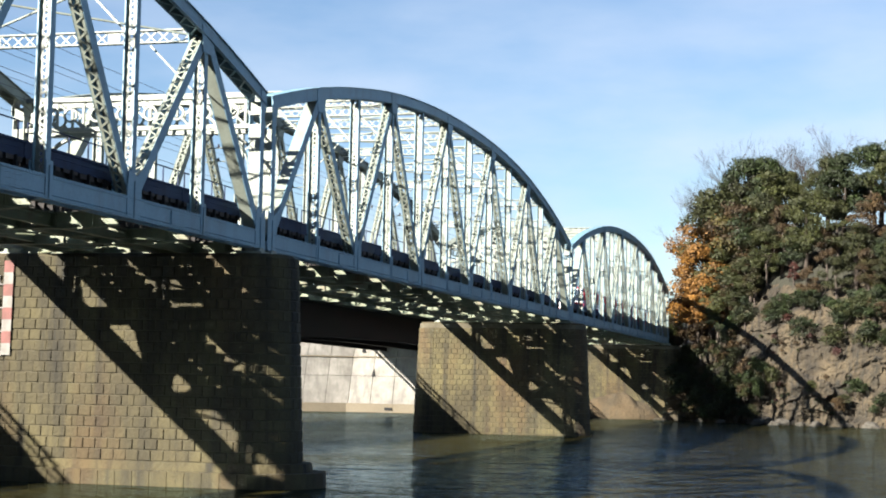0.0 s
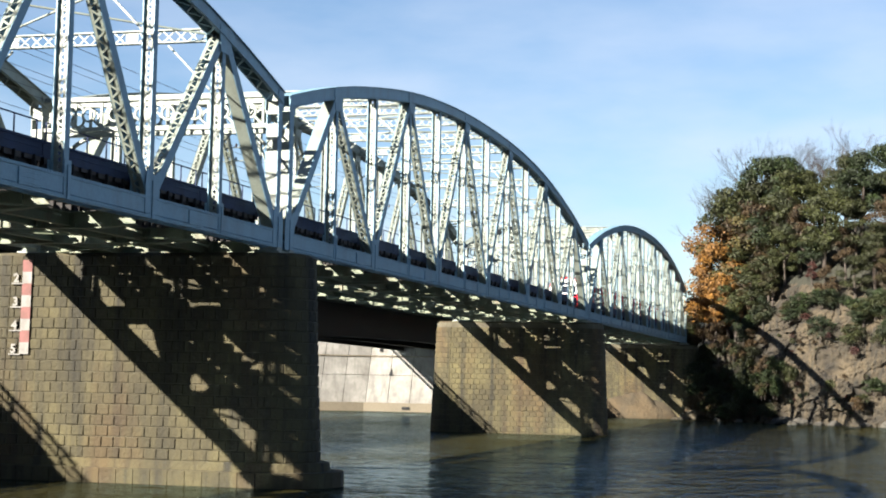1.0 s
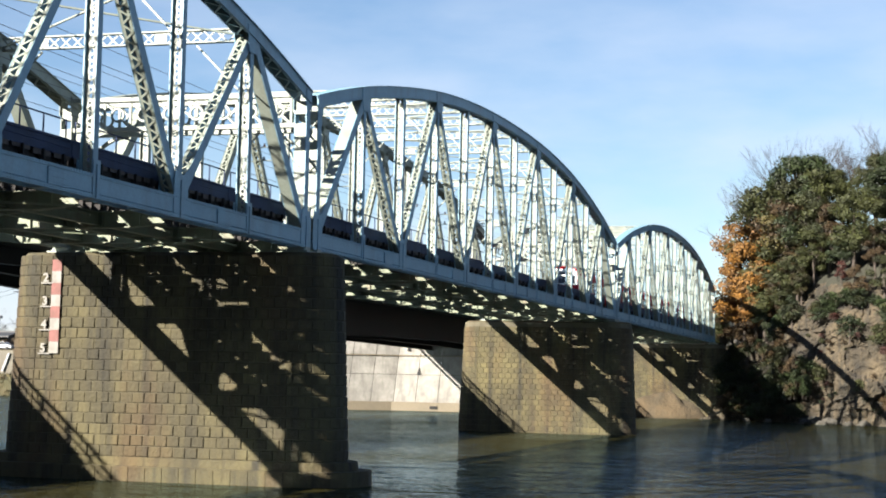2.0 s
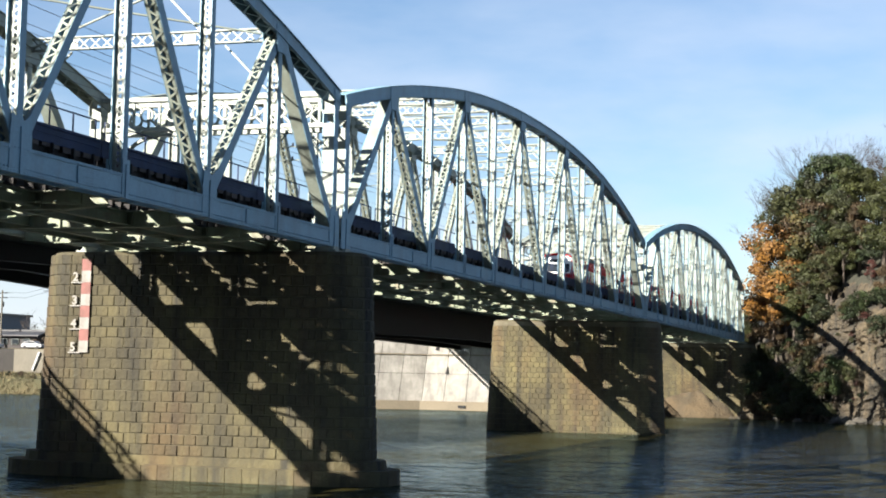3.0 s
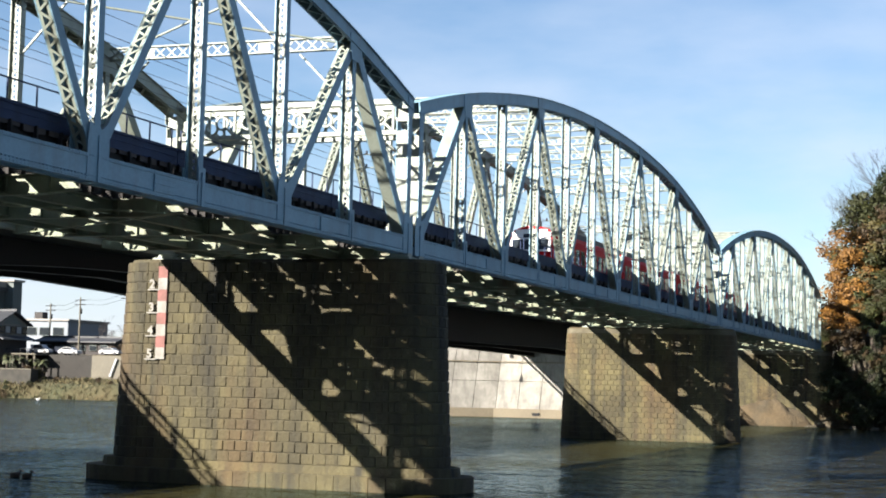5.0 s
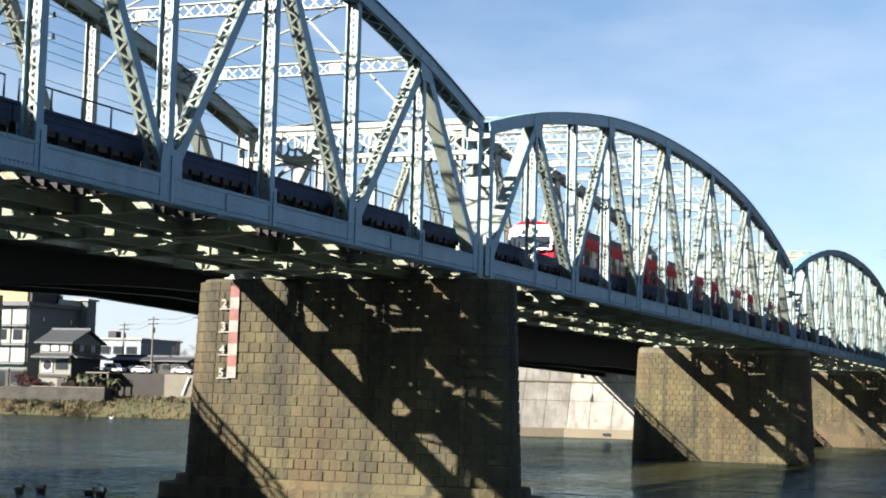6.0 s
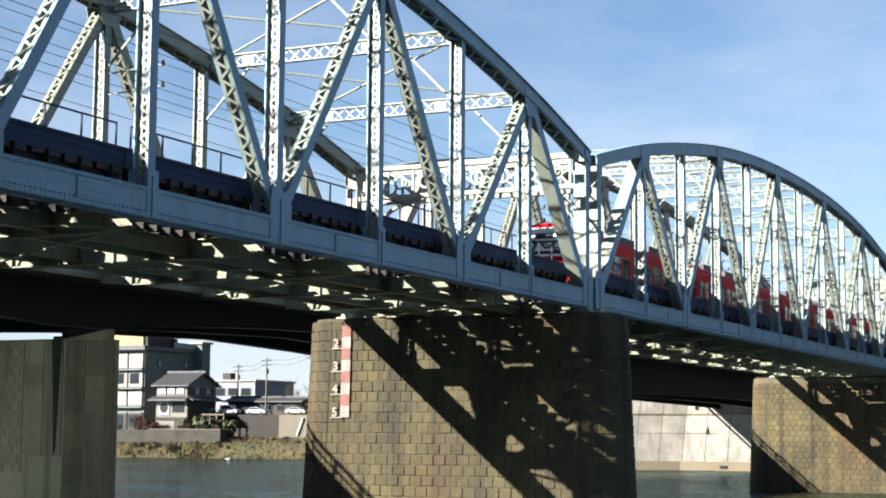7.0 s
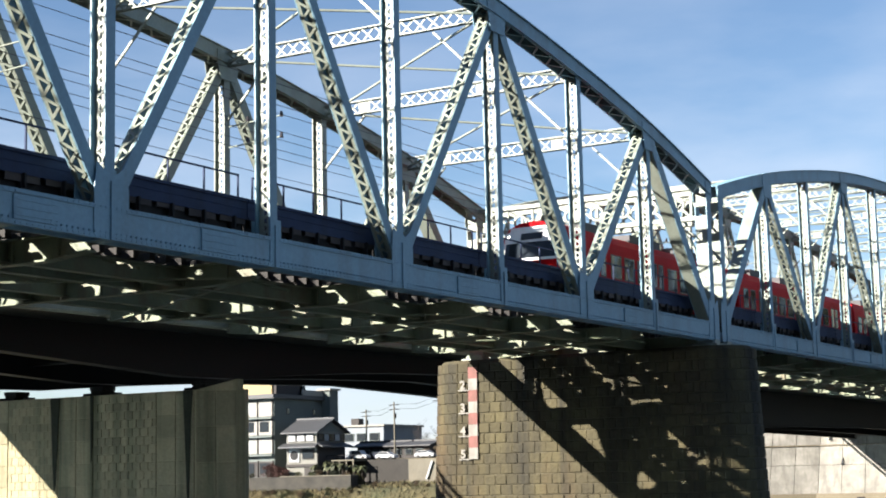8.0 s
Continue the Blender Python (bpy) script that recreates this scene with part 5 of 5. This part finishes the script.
    for y in (161.0, 162.4, 163.6):
        bush("red", 191.8, y, 5.0, 1.4, rng, "{} shrub in front of the hotel")
    for x, y in ((205.5, 137.0), (206.5, 135.2), (207.5, 133.4)):
        bush("brown", x, y, 8.1, 1.2, rng, "{} leafless hedge shrub by the street")
    for i, (x, y, h) in enumerate(((223, 151.0, 8.6), (225, 148.0, 8.2), (223, 144.5, 9))):
        bare_tree(x, y, 8.2, h, 520 + i)


houses()


PALMLEAF = mat("palm_fronds", (0.11, 0.125, 0.045), (0.06, 0.07, 0.028), rough=0.6, scale=1, fine=4, bump=0, vary=0.25, coords="Position")


def palm(x, y, z, height, seed):
    rng = random.Random(seed)
    t = thing("palm", (x, y, z), "small fan palm with drooping fronds in the riverside garden", "palm", "garden palms")
    part("trunk", Build().tube((0, 0, -0.3), (rng.uniform(-0.1, 0.1), 0.05, height), 0.17, 0.13, 7), BARK, t)
    b = Build()
    for i in range(26):
        a, up = rng.uniform(0, 6.283), rng.uniform(-0.5, 0.9)
        reach = rng.uniform(0.8, 1.25)
        d, side = Vector((math.cos(a), math.sin(a), 0)), Vector((-math.sin(a), math.cos(a), 0))
        rows = []
        for u, w in ((0.1, 0.03), (0.5, 0.10), (0.8, 0.26), (1.0, 0.16), (1.15, 0.02)):
            p = Vector((0, 0, height)) + d * (reach * u) + Vector((0, 0, up * u - 0.75 * u * u))
            rows.append((p - side * w, p + side * w))
        for (p, q), (r, o) in zip(rows, rows[1:]):
            m = len(b.v)
            b.v += [tuple(p), tuple(q), tuple(o), tuple(r)]
            b.f.append((m, m + 1, m + 2, m + 3))
    part("fronds", plain_mesh(b, "fronds", PALMLEAF), None, t)
    return t


for i, (y, h) in enumerate(((154.9, 2.3), (152.3, 2.7), (150.6, 2.6), (148.9, 2.4), (146.2, 2.0), (144.6, 1.9))):
    palm(193.9 + 0.3 * (i % 2), y - 0.3, 3.1, h + 1.7, 800 + i)


def utility_pole(x, y, z, h):
    t = thing("utility_pole", (x, y, z), "concrete utility pole with crossarms", "pole", "poles along the street")
    part("pole", Build().tube((0, 0, 0), (0, 0, h), 0.2, 0.14, 8), GREYCONC, t)
    for i in range(2):
        part("crossarm", Build().box((-0.06, -1.2, h - 0.6 - 0.9 * i), (0.06, 1.2, h - 0.45 - 0.9 * i)), DARKSTEEL, t)
    part("transformer", Build().tube((0.3, 0, h - 3.2), (0.3, 0, h - 2.2), 0.28, 0.28, 8), GREYCONC, t)
    return t


utility_pole(226, 163.9, 6.9, 12.0)
utility_pole(214, 149.4, 6.9, 12.6)
utility_pole(208, 135.6, 6.9, 13.6)
for z in (18.6, 17.7):
    b = Build()
    pts = [(226, 163.9, z), (220, 156.6, z - 0.45), (214, 149.4, z + 0.5), (211, 142.5, z + 0.2), (208, 135.6, z + 1.3)]
    for p, q in zip(pts, pts[1:]):
        b.tube(p, q, 0.03, 0.03, 4, False)
    tagged(part("power_line", b, DARKSTEEL), "thin dark power line between poles", "cable")

CARPAINT = {"white": mat("white_car_paint", (0.8, 0.8, 0.8), rough=0.25, bump=0), "dark": mat("dark_blue_car_paint", (0.03, 0.04, 0.08), rough=0.25, bump=0)}
RUBBER = mat("black_rubber", (0.02, 0.02, 0.02), rough=0.8)


def parked_car(x, y, z, colour, tall):
    """Nose towards -y."""
    t = thing("parked_car", (x, y, z), f"{colour} car parked on the riverside street", "car", "parked cars")
    b = Build()
    top = 1.75 if tall else 1.42
    prof = [(-2.1, 0.3), (2.1, 0.3), (2.15, 0.85), (1.75, 0.95), (1.2 if not tall else 1.9, top - 0.05), (0.9, top), (-0.5, top), (-1.2, 0.95), (-2.05, 0.8)]
    b.prism([(-0.82, p, q) for p, q in prof], (1.64, 0, 0))
    part("body", b, CARPAINT[colour], t)
    part("side_glass", Build().prism([(-0.84, p, q) for p, q in ((-1.0, 1.0), (1.5, 1.0), (1.05, top - 0.1), (-0.45, top - 0.1))], (0.015, 0, 0)), WINDOW, t)
    for p in (-1.3, 1.3):
        for s in (-0.84, 0.66):
            w = part("wheel", Build().tube((s, p, 0.31), (s + 0.18, p, 0.31), 0.31, 0.31, 14), RUBBER, t)
    return t


parked_car(201.6, 149.7, 8.165, "white", True)
parked_car(204.0, 146.4, 8.15, "dark", False)
parked_car(201.55, 143.4, 8.055, "white", False)
parked_car(203.9, 136.1, 8.15, "white", False)


def bank_grass():
    rng = random.Random(77)
    b = Build()
    for i in range(5200):
        y = rng.uniform(108, 176)
        x = 187.8 + (12.5 * rng.random() ** 1.2 if y < 144.3 else 2.7 * rng.random())
        z = ground_z(x, y) - 0.05
        h, w, a = rng.uniform(0.25, 0.75), rng.uniform(0.06, 0.16), rng.uniform(0, 6.283)
        c, s = math.cos(a) * w, math.sin(a) * w
        m = len(b.v)
        lx, ly = rng.gauss(0, 0.2), rng.gauss(0, 0.2)
        b.v += [(x - c, y - s, z), (x + c, y + s, z), (x + lx, y + ly, z + h)]
        b.f.append((m, m + 1, m + 2))
    me = plain_mesh(b, "reeds", mat("dry_reeds", (0.30, 0.235, 0.095), (0.13, 0.15, 0.05), rough=0.9, scale=0.2, fine=2, bump=0, vary=0.35, coords="Position", mix=0.9))
    tagged(new("reeds", me), "dry tan grass and reeds along the far bank", "grass", kind="stuff")


bank_grass()


def earth_mound():
    """Rusty soil heaped against the end pier."""
    b = Build()
    n, m = 48, 14
    for j in range(m + 1):
        e = math.pi / 2 * j / m
        for i in range(n):
            a = 2 * math.pi * i / n
            k = 1 + 0.14 * noise.fractal(Vector((math.cos(a) * 1.5, math.sin(a) * 3, e * 2)), 1.0, 2.0, 4)
            b.v.append((148.6 + 3.4 * k * math.cos(a) * math.cos(e), 6.4 + 6.2 * k * math.sin(a) * math.cos(e), -0.7 + 3.9 * k * math.sin(e)))
    for j in range(m):
        for i in range(n):
            b.f.append((j * n + i, j * n + (i + 1) % n, (j + 1) * n + (i + 1) % n, (j + 1) * n + i))
    SOIL = mat("rusty_soil", (0.155, 0.108, 0.050), (0.085, 0.066, 0.035), rough=0.95, scale=0.5, fine=3, bump=0.8, mix=0.9, coords="Position", depth=0.2)
    tagged(part("earth_mound", b, SOIL, smooth=True), "rust-brown earth mound against the end pier", "mound", kind="structure")


earth_mound()


# ---- overhead line ----
INSULATOR = mat("brown_insulator", (0.05, 0.04, 0.045), rough=0.3)
WIREMAT = mat("copper_wire", (0.10, 0.09, 0.085), rough=0.5, bump=0)


def overhead_lines():
    for y, z in ((3.5, 15.5), (7.4, 15.5), (3.5, 16.15), (7.4, 16.15), (9.75, 15.3), (9.75, 16.0), (9.75, 16.7), (8.3, 17.1)):
        b = Build()
        b.tube((-SPAN - 60, y, z), (2 * SPAN + 60, y, z), 0.011, 0.011, 5, False)
        tagged(part("overhead_wire", b, WIREMAT), "thin overhead wire along the railway bridge", "cable", "overhead wires")
    for x0 in (-SPAN, GAP, 2 * GAP + SPAN):
        for k in (3, 5, 7, 9):
            t = thing("wire_bracket", (x0 + k * P, W - 0.3, 0), "white steel wire bracket with dark insulators", "bracket", "wire brackets")
            for z in (16.2, 16.95):
                part("arm", Build().tube((0, 0, z), (0, -2.3, z + 0.12), 0.03, 0.025, 6), STEEL_PALE, t)
                for yy in (-0.85, -2.3):
                    part("insulator", Build().tube((0, yy, z + 0.08), (0, yy, z + 0.26), 0.07, 0.05, 8), INSULATOR, t)


overhead_lines()

# ---- train ----
RED = mat("red_train_paint", (0.62, 0.014, 0.022), (0.50, 0.013, 0.019), rough=0.55, scale=0.5, fine=6, bump=0.02, spec=0.04, base_scale=0.62)
IVORY = mat("white_train_front", (0.90, 0.89, 0.86), rough=0.35, bump=0.02, base_scale=0.75)
TRAIN_GLASS = mat("train_glass", (0.051, 0.065, 0.080), rough=0.06, bump=0, spec=0.25)
FRAME = mat("pale_window_frame", (0.22, 0.11, 0.09), rough=0.5, bump=0)
GEAR = mat("grey_roof_gear", (0.145, 0.145, 0.152), rough=0.7)
LAMP = bpy.data.materials.new("lit_headlamp")
LAMP.use_nodes = True
LAMP.node_tree.nodes["Principled BSDF"].inputs["Emission Color"].default_value = (1, 0.95, 0.8, 1)
LAMP.node_tree.nodes["Principled BSDF"].inputs["Emission Strength"].default_value = 4.0

CAR_LEN = 18.4
SECTION = [(1.34, 0.95), (1.37, 1.2), (1.37, 2.85), (1.33, 3.12), (1.12, 3.42), (0.65, 3.6), (0.0, 3.66)]
SECTION = SECTION + [(-y, z) for y, z in reversed(SECTION[:-1])]


def front_x(z):
    return 0.0 if z < 1.95 else (z - 1.95) * 0.34


def car_body(front):
    b = Build()
    n = len(SECTION)
    rings = ((0.0, front), (1.2, False), (CAR_LEN, False))
    for x, slant in rings:
        for y, z in SECTION:
            # the nose is drawn in a little towards its sides
            b.v.append((x + (front_x(z) + 0.22 * abs(y / 1.37) ** 3 if slant else 0.0), y * (0.97 if slant else 1), z))
    for i in range(len(rings) - 1):
        for j in range(n):
            k = (j + 1) % n
            b.f.append((i * n + j, i * n + k, (i + 1) * n + k, (i + 1) * n + j))
    b.f.append(tuple(range(n)))
    b.f.append(tuple(2 * n + i for i in reversed(range(n))))
    return b


def face_plate(y0, y1, z0, z1, off, thick=0.02):
    """A curved plate on the train's nose."""
    b = Build()
    m = 8
    for i in range(m + 1):
        y = y0 + (y1 - y0) * i / m
        for z in (z0, z1):
            x = front_x(z) + 0.22 * abs(y / 1.37) ** 3 - off
            b.v += [(x, y, z), (x + thick, y, z)]
        if i:
            p, q = 4 * i - 4, 4 * i
            for j, k in ((0, 2), (2, 3), (3, 1), (1, 0)):
                b.f.append((p + j, p + k, q + k, q + j))
    b.f += [(0, 1, 3, 2), (4 * m, 4 * m + 2, 4 * m + 3, 4 * m + 1)]
    return b


def train_build():
    t = thing("train", (96, 3.5, 10.41), "red electric train with white front on the rail bridge", "train")
    for c in range(4):
        x0 = c * (CAR_LEN + 0.5)
        body = part("car_body", car_body(c == 0), RED, t, "red painted train car")
        body.location = (x0, 0, 0)
        for s in (-1, 1):
            y = s * 1.372
            for d in (3.4, 9.2, 15.0):
                lo = Build().box((d - 0.68, y - 0.012, 1.05), (d + 0.68, y + 0.012, 2.95))
                dr = part("door", lo, RED, body)
                for q in (-0.34, 0.34):
                    part("door_pane", Build().box((d + q - 0.22, y - 0.022, 1.75), (d + q + 0.22, y + 0.022, 2.7)), TRAIN_GLASS, dr)
                    part("door_frame", Build().box((d + q - 0.27, y - 0.017, 1.70), (d + q + 0.27, y + 0.017, 2.75)), FRAME, dr)
            for w in (5.0, 6.3, 7.6, 10.8, 12.1, 13.4, 16.6) + ((1.5,) if c == 0 else (1.0, 2.0)):
                hw = 0.52 if w > 2.5 else 0.36
                fr = part("window", Build().box((w - hw, y - 0.014, 1.72), (w + hw, y + 0.014, 2.68)), FRAME, body)
                part("pane", Build().box((w - hw + 0.06, y - 0.022, 1.78), (w + hw - 0.06, y + 0.022, 2.62)), TRAIN_GLASS, fr)
        for d, ln in ((4.5, 2.6), (9.2, 3.2), (13.8, 2.6)):
            b = Build().box((d - ln / 2, -0.85, 3.5), (d + ln / 2, 0.85, 3.86))
            part("roof_unit", b, GEAR, body)
        part("underframe", Build().box((0.8, -1.2, 0.45), (CAR_LEN - 0.5, 1.2, 0.95)), GEAR, body)
        for d in (2.9, CAR_LEN - 2.9):
            bg = part("bogie", Build().box((d - 1.5, -1.0, 0.35), (d + 1.5, 1.0, 0.62)), GEAR, body)
            for w in (-1.05, 1.05):
                part("wheelset", Build().tube((d + w, -0.62, 0.43), (d + w, 0.62, 0.43), 0.43, 0.43, 16), RAIL, bg)
        if c < 3:
            part("gangway", Build().box((CAR_LEN - 0.02, -0.7, 0.9), (CAR_LEN + 0.52, 0.7, 3.2)), GEAR, body)
        if c in (1, 3):
            b = Build()
            for s in (-0.5, 0.5):
                b.beam((3.0, s, 3.7), (4.1, s, 4.35), 0.05, 0.05).beam((4.1, s, 4.35), (3.1, s, 5.0), 0.04, 0.04)
            b.box((3.05, -0.85, 5.0), (3.15, 0.85, 5.06)).box((2.7, -0.6, 3.62), (4.4, 0.6, 3.72))
            part("pantograph", b, GEAR, body)
        if c == 0:
            part("front_band", face_plate(-1.27, 1.27, 2.08, 2.18, 0.012), IVORY, body, "white band below the windscreen")
            part("front_crown", face_plate(-1.22, 1.22, 2.82, 3.28, 0.012), IVORY, body, "white panel above the windscreen")
            part("front_brow", face_plate(-1.0, 1.0, 3.28, 3.44, 0.012), IVORY, body, "white brow below the roof")
            part("front_corner", face_plate(0.55, 1.27, 1.5, 2.08, 0.012), IVORY, body, "white corner of the front")
            part("windscreen", face_plate(-1.24, 1.24, 2.18, 2.82, 0.010), TRAIN_GLASS, body, "wide dark windscreen")
            part("destination_box", face_plate(-0.45, 0.45, 2.92, 3.18, 0.03), TRAIN_GLASS, body)
            part("skirt", Build().box((0.15, -1.2, 0.4), (0.5, 1.2, 0.97)), GEAR, body)
            for s in (-1, 1):
                part("pillar", face_plate(s * 1.2 - 0.07, s * 1.2 + 0.07, 2.18, 2.85, 0.02), IVORY, body)
                lam = Build().tube((front_x(3.05) + 0.10, s * 1.0, 3.05), (front_x(3.05) + 0.16, s * 1.0, 3.05), 0.1, 0.1, 10)
                part("headlamp", lam, LAMP, body, "lit round headlamp")
                part("wiper", Build().beam((0.02, s * 0.5, 2.0), (0.24, s * 0.25, 2.6), 0.03, 0.03), GEAR, body)
                part("tail_lamp", Build().box((-0.03, s * 0.95 - 0.18, 1.3), (0.08, s * 0.95 + 0.18, 1.45)), IVORY, body)
    return t


train = train_build()


# ---- birds on the river ----
DUCK = mat("dark_brown_feathers", (0.05, 0.04, 0.03), rough=0.8)
GULL = mat("white_feathers", (0.88, 0.88, 0.87), rough=0.8)


def ellipsoid(c, r, n=8):
    b = Build()
    for i in range(n + 1):
        a = math.pi * i / n
        for j in range(n):
            q = 2 * math.pi * j / n
            b.v.append((c[0] + r[0] * math.sin(a) * math.cos(q), c[1] + r[1] * math.sin(a) * math.sin(q), c[2] + r[2] * math.cos(a)))
    for i in range(n):
        for j in range(n):
            k = (j + 1) % n
            b.f.append((i * n + j, i * n + k, (i + 1) * n + k, (i + 1) * n + j))
    return b


def duck(x, y):
    t = thing("duck", (x, y, 0), "dark brown duck floating on the river", "duck", "ducks on the river")
    part("body", ellipsoid((0, 0, 0.08), (0.14, 0.27, 0.13)), DUCK, t, smooth=True)
    part("head", ellipsoid((0, -0.24, 0.28), (0.06, 0.09, 0.07)), DUCK, t, smooth=True)
    part("neck", Build().tube((0, -0.18, 0.1), (0, -0.23, 0.26), 0.05, 0.045, 6), DUCK, t)
    part("bill", Build().tube((0, -0.31, 0.27), (0, -0.41, 0.25), 0.03, 0.015, 6), FRAME, t)
    part("tail", Build().prism([(-0.06, 0.24, 0.1), (0.06, 0.24, 0.1), (0.0, 0.40, 0.16)], (0, 0, 0.03)), DUCK, t)
    return t


for x, y in ((-2.37, 18.97), (-1.72, 18.31), (-2.15, 14.9), (-1.97, 15.6)):
    duck(x - 0.6, y + 1.0)
gull = thing("gull", (172, 130.5, 0), "white gull resting on the river", "gull")
part("body", ellipsoid((0, 0, 0.12), (0.18, 0.38, 0.17)), GULL, gull, smooth=True)
part("head", ellipsoid((0, -0.36, 0.36), (0.1, 0.12, 0.1)), GULL, gull, smooth=True)
part("wing", Build().prism([(-0.16, -0.2, 0.22), (-0.16, 0.5, 0.26), (-0.05, 0.5, 0.3), (-0.05, -0.2, 0.28)], (0.04, 0, 0)), GULL, gull)
part("bill", Build().tube((0, -0.46, 0.35), (0, -0.58, 0.33), 0.03, 0.015, 6), OCHRE, gull)


# ---- stone piers of the rail bridge ----
pier(GAP / 2, base=True)
pier(SPAN + 1.5 * GAP, singles=250)
pier(2 * SPAN + 2.5 * GAP, singles=150, label="stained stone end pier below the wooded cliff")


# ---- water gauge on the near pier ----
WHITE_PAINT = mat("faded_white_paint", (0.50, 0.48, 0.43), (0.30, 0.28, 0.24), rough=0.8, scale=2.0, fine=14, mix=0.9)
RED_PAINT = mat("faded_red_paint", (0.40, 0.155, 0.13), (0.26, 0.11, 0.085), rough=0.8, scale=2.0, fine=14, mix=0.9)
gauge = thing("water_gauge", (GAP / 2 - 1.83, 10.55, 0), "red and white painted water gauge on the stone pier", "gauge")
for i in range(9):
    z = 9.22 - 0.5 * i
    if z < 5.4:
        continue
    x = 0.0208 * (z - 5) - 0.085
    w0, w1 = (0.22, 0.22)
    part("red_mark" if i % 2 == 0 else "white_mark", Build().box((x - 0.012, -w0, z - 0.495), (x + 0.02, w1, z)), RED_PAINT if i % 2 == 0 else WHITE_PAINT, gauge)
for i, d in enumerate("2345"):
    z = 8.22 - i
    cu = bpy.data.curves.new("number", "FONT")
    cu.body, cu.size, cu.extrude, cu.align_x, cu.offset = d, 0.52, 0.01, "CENTER", 0.018
    cu.materials.append(WHITE_PAINT)
    ob = new("number", cu)
    ob.parent = gauge
    x = 0.0208 * (z - 5) - 0.095
    ob.matrix_local = Matrix(((0, 0, -1, x), (-1, 0, 0, 0.5), (0, 1, 0, z + 0.06), (0, 0, 0, 1)))
    part("number_line", Build().box((x - 0.01, 0.16, z - 0.03), (x + 0.02, 0.72, z + 0.02)), WHITE_PAINT, gauge)


def motions():
    # the train runs towards the near bank
    walk(train, [(t, pose(96.4 - 13.2 * t, 3.5, 10.41)) for t in (0.0, 1.0, 2.0, 3.0, 4.0, 5.0, 6.0, 7.0, 8.0)])


motions()
